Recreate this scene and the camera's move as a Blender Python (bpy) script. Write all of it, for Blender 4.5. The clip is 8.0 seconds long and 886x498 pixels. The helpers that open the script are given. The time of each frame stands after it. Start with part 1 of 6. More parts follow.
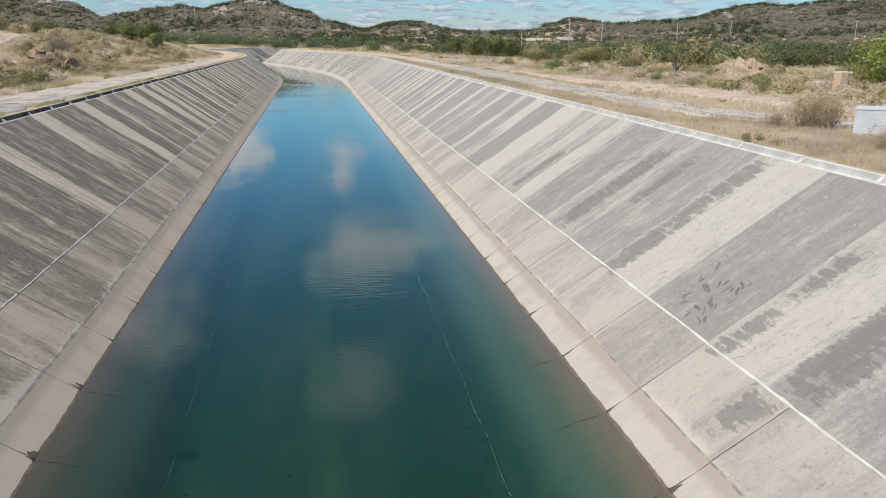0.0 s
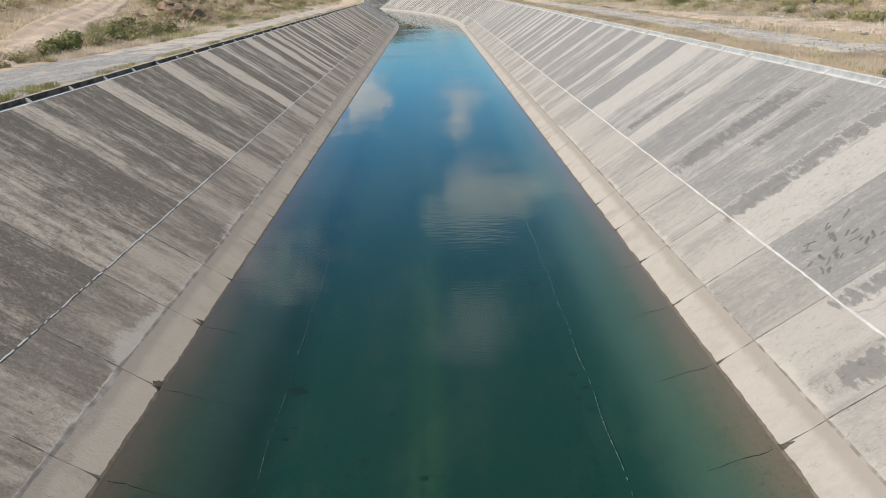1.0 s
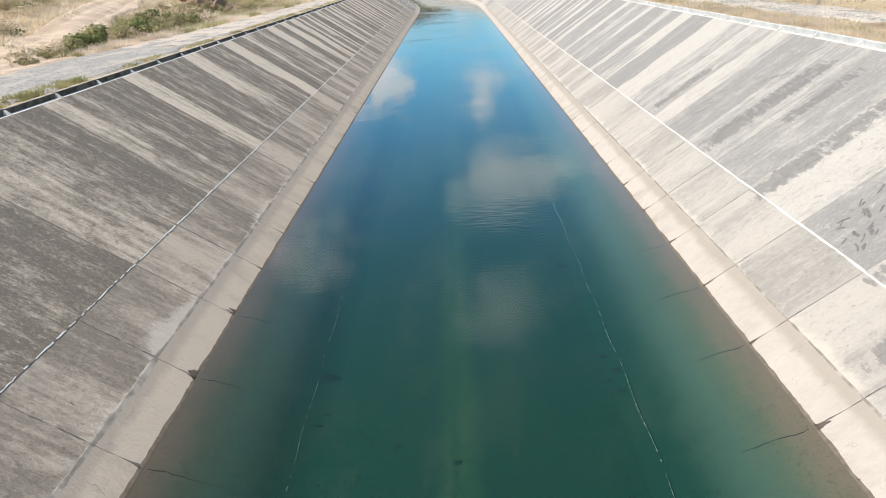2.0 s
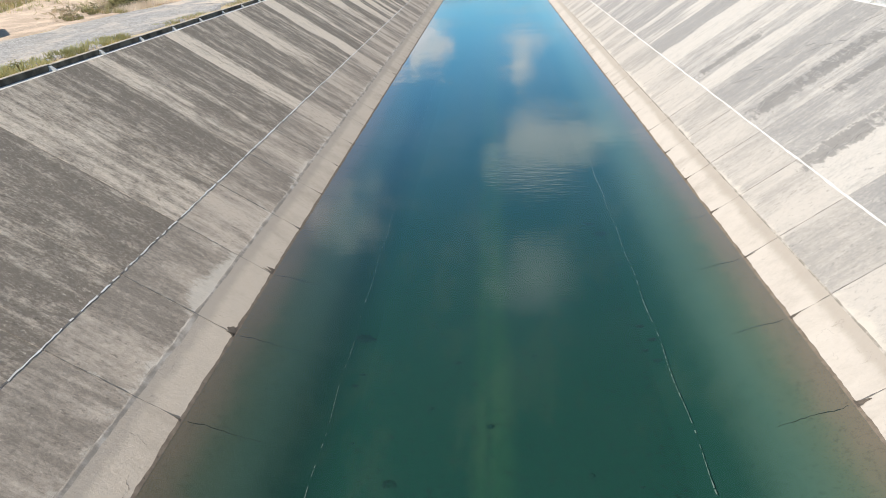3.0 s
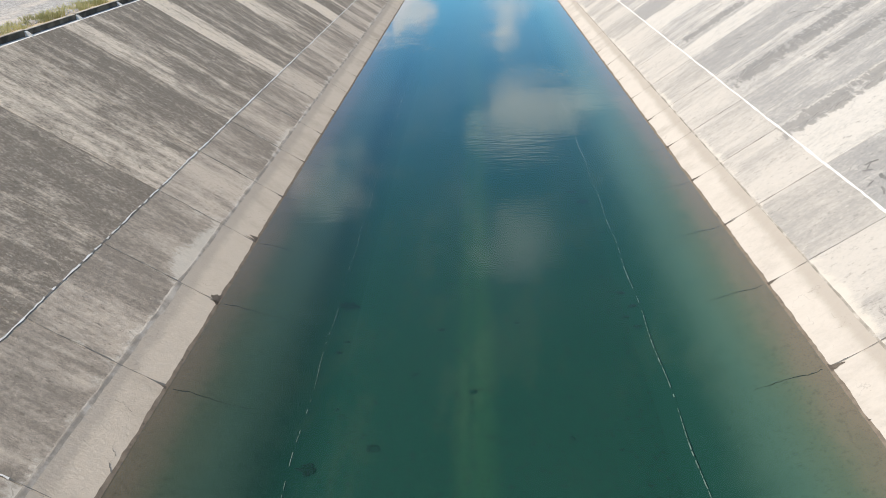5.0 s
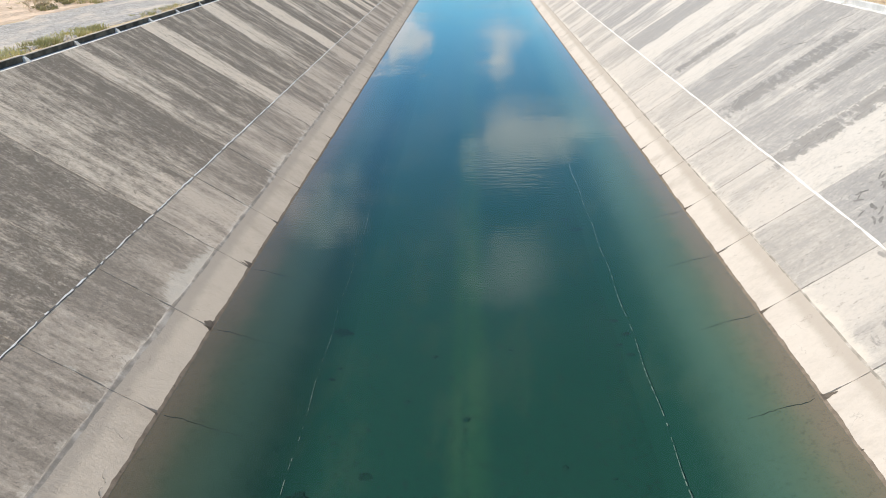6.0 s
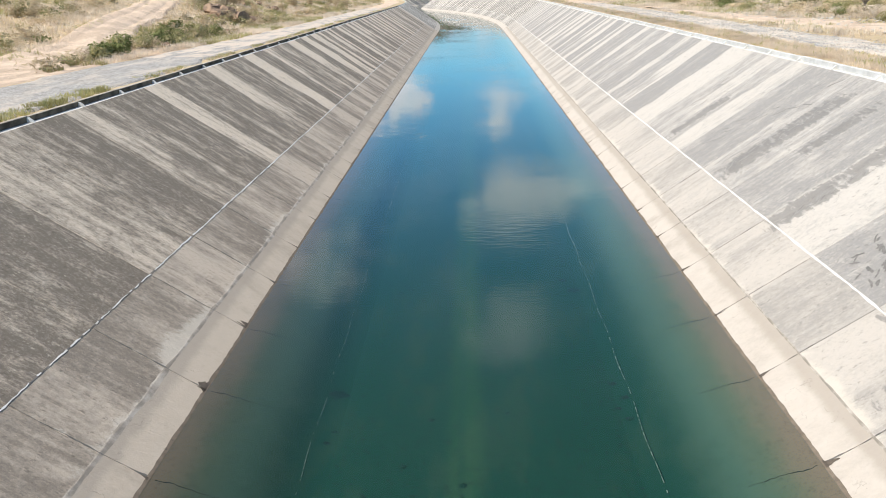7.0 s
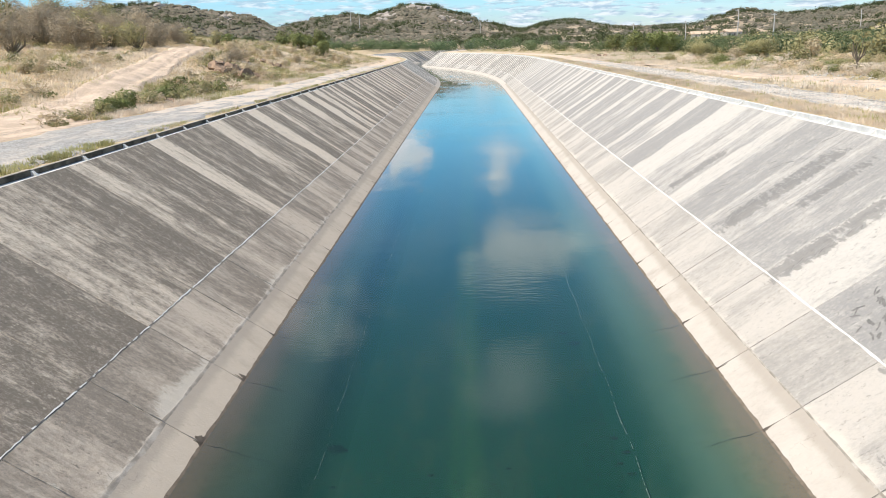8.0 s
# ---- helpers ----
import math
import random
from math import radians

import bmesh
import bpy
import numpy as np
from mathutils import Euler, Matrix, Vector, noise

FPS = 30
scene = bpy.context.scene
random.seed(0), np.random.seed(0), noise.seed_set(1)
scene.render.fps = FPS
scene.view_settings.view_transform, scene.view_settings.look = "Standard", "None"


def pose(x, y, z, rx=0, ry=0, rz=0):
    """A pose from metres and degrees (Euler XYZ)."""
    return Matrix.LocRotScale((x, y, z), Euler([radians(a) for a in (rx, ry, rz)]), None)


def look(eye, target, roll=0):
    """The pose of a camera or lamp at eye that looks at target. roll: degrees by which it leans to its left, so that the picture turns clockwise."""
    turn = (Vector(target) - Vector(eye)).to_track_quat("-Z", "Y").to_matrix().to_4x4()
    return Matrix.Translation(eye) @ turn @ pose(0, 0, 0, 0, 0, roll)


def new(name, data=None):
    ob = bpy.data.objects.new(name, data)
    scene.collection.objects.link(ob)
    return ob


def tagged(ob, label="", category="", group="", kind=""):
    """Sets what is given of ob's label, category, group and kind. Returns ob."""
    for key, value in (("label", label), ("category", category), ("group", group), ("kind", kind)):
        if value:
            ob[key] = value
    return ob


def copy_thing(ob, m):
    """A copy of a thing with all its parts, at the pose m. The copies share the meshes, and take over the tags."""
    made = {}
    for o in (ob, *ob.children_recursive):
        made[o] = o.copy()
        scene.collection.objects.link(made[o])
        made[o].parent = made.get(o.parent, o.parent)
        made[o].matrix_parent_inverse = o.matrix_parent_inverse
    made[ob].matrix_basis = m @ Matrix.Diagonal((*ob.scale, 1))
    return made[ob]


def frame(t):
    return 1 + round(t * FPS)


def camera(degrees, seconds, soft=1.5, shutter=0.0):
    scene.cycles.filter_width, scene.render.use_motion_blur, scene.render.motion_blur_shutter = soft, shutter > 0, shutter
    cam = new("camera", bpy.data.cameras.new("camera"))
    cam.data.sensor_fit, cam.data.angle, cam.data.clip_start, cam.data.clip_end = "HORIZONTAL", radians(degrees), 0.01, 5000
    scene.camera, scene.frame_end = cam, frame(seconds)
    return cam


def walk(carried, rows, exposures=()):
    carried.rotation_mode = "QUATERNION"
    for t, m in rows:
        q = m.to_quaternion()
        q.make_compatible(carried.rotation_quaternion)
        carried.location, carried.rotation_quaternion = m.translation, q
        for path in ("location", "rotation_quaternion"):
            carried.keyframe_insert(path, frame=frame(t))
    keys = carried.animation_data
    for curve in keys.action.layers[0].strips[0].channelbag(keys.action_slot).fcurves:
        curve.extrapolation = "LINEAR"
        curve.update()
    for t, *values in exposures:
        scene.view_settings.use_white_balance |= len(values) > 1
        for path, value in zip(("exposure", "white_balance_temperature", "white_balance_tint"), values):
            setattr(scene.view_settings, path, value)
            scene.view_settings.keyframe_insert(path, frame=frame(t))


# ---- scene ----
cam = camera(58.70, 8.0, 0.65)
PATH = [
    (0, look((-0.215, -11.057, 7.421), (1.335, -1.514, 4.867), 0.00)),
    (0.1, look((-0.180, -11.033, 7.408), (1.412, -1.558, 4.634), -0.23)),
    (0.2, look((-0.146, -11.010, 7.395), (1.415, -1.565, 4.505), -0.59)),
    (0.3, look((-0.110, -10.990, 7.383), (1.373, -1.560, 4.404), -0.85)),
    (0.4, look((-0.076, -10.965, 7.370), (1.340, -1.539, 4.345), -0.97)),
    (0.5, look((-0.040, -10.944, 7.358), (0.900, -1.463, 4.320), -1.25)),
    (0.7, look((-0.006, -10.949, 7.352), (0.319, -1.429, 4.307), -1.52)),
    (0.8, look((0.011, -10.952, 7.348), (0.170, -1.441, 4.264), -1.65)),
    (1, look((0.045, -10.953, 7.341), (0.111, -1.474, 4.158), -1.99)),
    (1.2, look((0.039, -10.962, 7.361), (0.066, -1.522, 4.063), -2.28)),
    (1.3, look((0.035, -10.966, 7.371), (0.036, -1.535, 4.047), -2.69)),
    (1.5, look((0.029, -10.972, 7.391), (-0.004, -1.548, 4.047), -3.21)),
    (1.7, look((0.015, -10.966, 7.391), (-0.088, -1.540, 4.051), -3.60)),
    (2.8, look((-0.059, -10.931, 7.392), (-0.775, -1.661, 3.712), -3.48)),
    (3, look((-0.073, -10.925, 7.392), (-0.800, -1.691, 3.622), -3.47)),
    (3.5, look((-0.054, -10.925, 7.397), (-0.801, -1.714, 3.577), -3.50)),
    (4, look((-0.067, -10.970, 7.408), (-0.802, -1.788, 3.516), -3.63)),
    (4.5, look((-0.059, -10.984, 7.398), (-0.653, -1.887, 3.289), -3.41)),
    (4.7, look((-0.058, -10.989, 7.405), (-0.611, -1.910, 3.249), -3.26)),
    (5.8, look((-0.050, -11.020, 7.446), (-0.545, -1.851, 3.487), -2.85)),
    (6, look((-0.049, -11.026, 7.454), (-0.500, -1.810, 3.600), -2.56)),
    (6.2, look((-0.030, -11.024, 7.471), (-0.485, -1.785, 3.672), -2.58)),
    (6.5, look((-0.002, -11.022, 7.497), (-0.471, -1.670, 3.987), -2.52)),
    (6.7, look((-0.006, -11.012, 7.507), (-0.459, -1.588, 4.192), -2.43)),
    (7, look((-0.013, -10.997, 7.523), (-0.430, -1.523, 4.351), -2.22)),
    (7.2, look((-0.001, -10.990, 7.522), (-0.412, -1.494, 4.416), -2.22)),
    (7.5, look((0.018, -10.980, 7.521), (-0.397, -1.453, 4.509), -2.25)),
    (7.7, look((0.009, -10.998, 7.514), (-0.391, -1.428, 4.643), -2.20)),
    (8, look((-0.004, -11.024, 7.503), (-0.405, -1.355, 4.982), -2.12)),
]
walk(cam, PATH, [(0.0, -0.05), (0.5, -0.10), (1.0, -0.10), (1.35, 0.32), (1.7, 0.4), (4.5, 0.42), (7.0, 0.45), (8.0, 0.5)])


# ---- world and light ----
SUN_DIR = Vector((-0.46, -0.36, 0.81)).normalized()
sun_data = bpy.data.lights.new("sun", "SUN")
sun_data.energy, sun_data.angle, sun_data.color = 4.6, radians(0.53), (1.0, 0.94, 0.845)
sun = new("sun", sun_data)
sun.rotation_euler = SUN_DIR.to_track_quat("Z", "Y").to_euler()


def node(tree, kind, operation=None, use_clamp=None, interpolation_type=None, data_type=None, blend_type=None, noise_dimensions=None, feature=None, sky_type=None, sun_disc=None):
    """A new node with the settings that are given."""
    n = tree.nodes.new(kind)
    if operation is not None:
        n.operation = operation
    if use_clamp is not None:
        n.use_clamp = use_clamp
    if interpolation_type is not None:
        n.interpolation_type = interpolation_type
    if data_type is not None:
        n.data_type = data_type
    if blend_type is not None:
        n.blend_type = blend_type
    if noise_dimensions is not None:
        n.noise_dimensions = noise_dimensions
    if feature is not None:
        n.feature = feature
    if sky_type is not None:
        n.sky_type = sky_type
    if sun_disc is not None:
        n.sun_disc = sun_disc
    return n


class Tree:
    """Short hand for building node trees."""

    def __init__(self, tree):
        self.tree = tree
        tree.nodes.clear()

    def add(self, kind, inputs=None, **values):
        n = node(self.tree, kind, **values)
        for key, value in (inputs or {}).items():
            if isinstance(value, bpy.types.NodeSocket):
                self.tree.links.new(value, n.inputs[key])
            else:
                n.inputs[key].default_value = value
        return n

    def math(self, op, a, b=0.0, c=0.0, clamp=False):
        return self.add("ShaderNodeMath", {0: a, 1: b, 2: c}, operation=op, use_clamp=clamp).outputs[0]

    def ramp(self, fac, lo, hi):
        """0 at lo, 1 at hi, smooth."""
        return self.add("ShaderNodeMapRange", {"Value": fac, "From Min": lo, "From Max": hi},
                        interpolation_type="SMOOTHSTEP").outputs[0]

    def mix(self, fac, a, b, blend="MIX"):
        n = self.add("ShaderNodeMix", data_type="RGBA", blend_type=blend)
        for key, value in ((0, fac), (6, a), (7, b)):
            if isinstance(value, bpy.types.NodeSocket):
                self.tree.links.new(value, n.inputs[key])
            else:
                n.inputs[key].default_value = (*value, 1) if isinstance(value, tuple) and len(value) == 3 else value
        return n.outputs[2]

    def noise(self, vector, scale, detail=4.0, rough=0.55, dim="3D"):
        return self.add("ShaderNodeTexNoise", {"Vector": vector, "Scale": scale, "Detail": detail, "Roughness": rough},
                        noise_dimensions=dim).outputs[0]

    def scaled(self, vector, s, offset=None):
        v = self.add("ShaderNodeVectorMath", {0: vector, 1: s}, operation="MULTIPLY").outputs[0]
        if offset is not None:
            v = self.add("ShaderNodeVectorMath", {0: v, 1: offset}, operation="ADD").outputs[0]
        return v


# Sky: clear blue with small cumulus clouds ahead.
world = bpy.data.worlds.new("world")
scene.world = world
world.use_nodes = True
T = Tree(world.node_tree)
sky = T.add("ShaderNodeTexSky", sky_type="NISHITA", sun_disc=False)
sky.sun_elevation = math.asin(SUN_DIR.z)
sky.sun_rotation = math.atan2(SUN_DIR.x, SUN_DIR.y)
sky.air_density, sky.dust_density, sky.ozone_density = 1.0, 0.1, 3.5
gen = T.add("ShaderNodeTexCoord").outputs["Generated"]
sep = T.add("ShaderNodeSeparateXYZ", {0: gen})
dx, dy, dz = sep.outputs
elev = T.math("ARCSINE", dz)
azim = T.math("ARCTAN2", dx, dy)
billow = T.add("ShaderNodeTexNoise", {"Vector": gen, "Scale": 9.0, "Detail": 5.0, "Roughness": 0.6}).outputs[1]
bx, by, bz = T.add("ShaderNodeSeparateXYZ", {0: billow}).outputs
azim2 = T.math("MULTIPLY_ADD", T.math("SUBTRACT", bx, 0.5), 0.24, azim)
elev2 = T.math("MULTIPLY_ADD", T.math("SUBTRACT", by, 0.5), 0.13, elev)
plane = T.add("ShaderNodeCombineXYZ", {0: T.math("DIVIDE", dx, T.math("ADD", dz, 0.06)), 1: T.math("DIVIDE", dy, T.math("ADD", dz, 0.06))}).outputs[0]
puff = T.noise(plane, 0.9, 6.0, 0.6)
flock = T.noise(plane, 0.25, 2.0, 0.5)
field = T.math("MULTIPLY_ADD", flock, 0.55, T.math("MULTIPLY", puff, 0.75))
# single clouds: azimuth, elevation, half width, half height (degrees), weight
CLOUDS = [(-4.4, 7.6, 1.4, 1.6, 0.8), (3.0, 8.4, 2.4, 2.2, 0.28), (2.8, 15.6, 4.8, 2.8, 0.28),
          (-13.0, 19.0, 5.5, 3.6, 0.32), (-20.0, 13.0, 5.0, 2.4, 0.3), (2.4, 23.8, 5.0, 3.8, 0.24), (11.0, 12.0, 4.0, 2.0, 0.14)]
for az, el, wa, we, weight in CLOUDS:
    a = T.math("DIVIDE", T.math("SUBTRACT", azim2, radians(az)), radians(wa))
    b = T.math("DIVIDE", T.math("SUBTRACT", elev2, radians(el)), radians(we))
    r2 = T.math("ADD", T.math("MULTIPLY", a, a), T.math("MULTIPLY", b, b))
    field = T.math("MULTIPLY_ADD", T.math("POWER", 2.718, T.math("MULTIPLY", r2, -1.0)), weight, field)
low_at = T.add("ShaderNodeCombineXYZ", {0: T.math("MULTIPLY", azim, 9.0), 1: T.math("MULTIPLY", elev, 48.0)}).outputs[0]
low = T.math("MULTIPLY", T.ramp(T.noise(low_at, 2.4, 6.0, 0.62), 0.45, 0.58), T.math("SUBTRACT", 1.0, T.ramp(elev, 0.03, 0.11)))
veil = T.math("MULTIPLY", T.ramp(T.noise(gen, 7.0, 5.0, 0.6), 0.36, 0.66), 0.10)
cover = T.math("MAXIMUM", T.math("MAXIMUM", T.ramp(field, 0.70, 0.98), low), veil)
high_lit = T.mix(T.noise(plane, 2.2, 4.0, 0.6), (6.8, 7.8, 9.0), (13.4, 14.0, 14.6))
low_lit = T.mix(T.ramp(T.noise(low_at, 5.0, 5.0, 0.6), 0.42, 0.62), (4.2, 5.6, 7.0), (8.0, 8.7, 9.4))
lit = T.mix(T.ramp(elev, 0.07, 0.10), low_lit, high_lit)
haze = T.mix(T.ramp(elev, 0.0, 0.12), (0.80, 0.92, 1.16), (0.76, 1.46, 1.76))
haze = T.mix(T.ramp(elev, 0.14, 0.62), haze, (0.92, 0.98, 0.99))
blue = T.mix(1.0, sky.outputs[0], haze, "MULTIPLY")
air = T.add("ShaderNodeBackground", {"Color": T.mix(T.math("MULTIPLY", cover, 0.93), blue, lit), "Strength": 0.08})
T.add("ShaderNodeOutputWorld", {0: air.outputs[0]})


# ---- materials ----
def material(name):
    m = bpy.data.materials.new(name)
    m.use_nodes = True
    return m, Tree(m.node_tree)


def finish(T, colour, rough=0.85, height=None, strength=0.3, distance=0.02, metal=0.0, spec=0.3):
    inputs = {"Base Color": colour if isinstance(colour, bpy.types.NodeSocket) else (*colour, 1), "Roughness": rough, "Metallic": metal, "Specular IOR Level": spec}
    if height is not None:
        inputs["Normal"] = T.add("ShaderNodeBump", {"Height": height, "Strength": strength, "Distance": distance}).outputs[0]
    shader = T.add("ShaderNodeBsdfPrincipled", inputs)
    T.add("ShaderNodeOutputMaterial", {0: shader.outputs[0]})


def panel_material(name, dark, light, share, band, island=False, least=0.05, mottle=1.0, flow=1.0, soft=0.07, silt=None):
    """Weathered cast concrete with stains that ran down the slope. share: how much is light; band: width of the washed band at a joint."""
    m, T = material(name)
    uv = T.add("ShaderNodeUVMap").outputs[0]
    rnd = T.add("ShaderNodeNewGeometry").outputs["Random Per Island"] if island else None
    if island:
        rnd = T.math("MULTIPLY", rnd, 917.3)
    else:
        # one chance number for each bay of the bank, so that stains run on from row to row
        lx, ly, lz = T.add("ShaderNodeSeparateXYZ", {0: T.add("ShaderNodeObjectInfo").outputs["Location"]}).outputs
        rnd = T.math("ADD", T.math("FLOOR", T.math("MULTIPLY_ADD", ly, 1 / 3, 0.4)), T.math("MULTIPLY", T.math("SIGN", lx), 57.3))
    hashes = T.add("ShaderNodeTexWhiteNoise", {"W": rnd}, noise_dimensions="1D").outputs[1]
    h = T.add("ShaderNodeSeparateColor", {0: hashes}).outputs
    shift = T.add("ShaderNodeVectorMath", {0: hashes, 1: (60, 60, 60)}, operation="MULTIPLY").outputs[0]
    fine = T.noise(T.scaled(uv, (6.0 * flow ** 0.5, 0.9 / flow, 1), shift), 1.0, 10.0, 0.78)
    line = T.noise(T.scaled(uv, (24.0 * flow ** 0.5, 2.2 / flow, 1), shift), 1.0, 6.0, 0.75)
    broad = T.noise(T.scaled(uv, (1.7 * flow ** 0.5, 0.16 / flow, 1), shift), 1.0, 4.0, 0.6)
    blot = T.noise(T.scaled(uv, (1.2, 0.9, 1), shift), 1.3, 12.0, 0.76)
    grain = T.noise(T.scaled(uv, (1, 0.7, 1), shift), 16.0, 6.0, 0.75)
    u = T.add("ShaderNodeSeparateXYZ", {0: uv}).outputs[0]
    edge = T.math("MULTIPLY_ADD", h[0], band, least)
    ragged = T.math("ADD", u, T.math("MULTIPLY", T.math("SUBTRACT", fine, 0.5), 0.55))
    ragged = T.math("ADD", ragged, T.math("MULTIPLY", T.math("SUBTRACT", blot, 0.5), 0.7))
    washed = T.math("SUBTRACT", 1.0, T.ramp(T.math("SUBTRACT", ragged, edge), -0.08, 0.10))
    cut = T.math("SUBTRACT", 1.02 - share, T.math("MULTIPLY", T.math("SUBTRACT", h[1], 0.5), 0.24 * mottle))
    streak = T.math("ADD", T.math("MULTIPLY", broad, 0.62), T.math("MULTIPLY", fine, 0.2))
    streak = T.math("ADD", streak, T.math("MULTIPLY", blot, 0.18))
    pale = T.ramp(T.math("SUBTRACT", streak, cut), -soft, soft)
    pale = T.math("MAXIMUM", pale, T.math("MULTIPLY", washed, 0.9))
    tone = T.math("MULTIPLY_ADD", pale, 0.72, 0.14)
    for part_noise, amount in ((fine, 1.1), (line, 0.55), (blot, 1.55), (grain, 1.15)):
        tone = T.math("MULTIPLY_ADD", T.math("SUBTRACT", part_noise, 0.5), amount * mottle, tone)
    col = T.mix(T.ramp(tone, -0.25, 1.25), tuple((1 - 0.38 * mottle) * v for v in dark), tuple((1 + 0.12 * mottle) * v for v in light))
    col = T.mix(T.math("MULTIPLY", T.ramp(line, 0.58, 0.70), 0.16 * mottle), col, tuple(0.55 * v for v in dark))
    col = T.mix(T.math("MULTIPLY", T.ramp(blot, 0.60, 0.70), 0.3 * mottle), col, tuple(0.6 * v for v in dark))
    pits = T.noise(T.scaled(uv, (1.6, 0.9, 1), shift), 5.0, 6.0, 0.68)
    col = T.mix(T.math("MULTIPLY", T.ramp(pits, 0.58, 0.68), 0.5 * mottle ** 2), col, tuple(0.5 * v for v in dark))
    col = T.mix(T.math("MULTIPLY", T.ramp(pits, 0.40, 0.32), 0.35 * mottle ** 2), col, tuple(min(1.0, 1.3 * v) for v in light))
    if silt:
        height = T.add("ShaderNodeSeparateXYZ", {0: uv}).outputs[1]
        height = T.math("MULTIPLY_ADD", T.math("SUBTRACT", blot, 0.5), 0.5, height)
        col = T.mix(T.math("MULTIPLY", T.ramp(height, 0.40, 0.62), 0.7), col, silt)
    # hair cracks
    warp = T.scaled(uv, (0.55, 0.4, 1), shift)
    warp = T.add("ShaderNodeVectorMath", {0: warp, 1: T.add("ShaderNodeTexNoise", {"Vector": uv, "Scale": 2.5, "Detail": 5.0}).outputs[1]}, operation="ADD").outputs[0]
    crack = T.add("ShaderNodeTexVoronoi", {"Vector": warp, "Scale": 0.8}, feature="DISTANCE_TO_EDGE").outputs[0]
    crack = T.math("MULTIPLY", T.math("SUBTRACT", 1.0, T.ramp(crack, 0.004, 0.012)), T.ramp(blot, 0.52, 0.6))
    col = T.mix(T.math("MULTIPLY", crack, 0.5 * mottle), col, (0.09, 0.085, 0.08))
    finish(T, col, 0.9, T.math("ADD", T.math("MULTIPLY", grain, 0.6), T.math("MULTIPLY", fine, 0.6)), 0.6, 0.03)
    return m


def plain_material(name, a, b, scale, rough=0.9, bump=0.3, distance=0.02, stretch=(1, 1, 1), lo=0.35, hi=0.65, fine=12.0):
    """Two colours mixed by noise, with finer noise on top and in the relief."""
    m, T = material(name)
    p = T.scaled(T.add("ShaderNodeTexCoord").outputs["Object"], stretch)
    big = T.noise(p, scale, 5.0, 0.6)
    small = T.noise(p, scale * fine, 4.0, 0.7)
    col = T.mix(T.ramp(big, lo, hi), a, b)
    col = T.mix(T.math("MULTIPLY", T.ramp(small, 0.4, 0.75), 0.35), col, tuple(0.45 * v for v in a))
    finish(T, col, rough, small, bump, distance)
    return m


def leaf_material(name, a, b, gloss=0.55, worn=(0.13, 0.115, 0.05), thin=0.42):
    m, T = material(name)
    rnd = T.add("ShaderNodeNewGeometry").outputs["Random Per Island"]
    own = T.add("ShaderNodeObjectInfo").outputs["Random"]
    patch = T.noise(T.add("ShaderNodeTexCoord").outputs["Object"], 0.35, 2.0, 0.5)
    patch = T.ramp(patch, 0.36, 0.64)
    col = T.mix(T.math("MULTIPLY_ADD", patch, 0.65, T.math("MULTIPLY", rnd, 0.35)), tuple(0.85 * v for v in a), tuple(1.12 * v for v in b))
    col = T.mix(T.math("MULTIPLY", own, 0.35), col, worn)
    diffuse = T.add("ShaderNodeBsdfPrincipled", {"Base Color": col, "Roughness": gloss, "Specular IOR Level": 0.2})
    light = T.add("ShaderNodeBsdfTranslucent", {"Color": col})
    T.add("ShaderNodeOutputMaterial", {0: T.add("ShaderNodeMixShader", {0: thin, 1: diffuse.outputs[0], 2: light.outputs[0]}).outputs[0]})
    return m


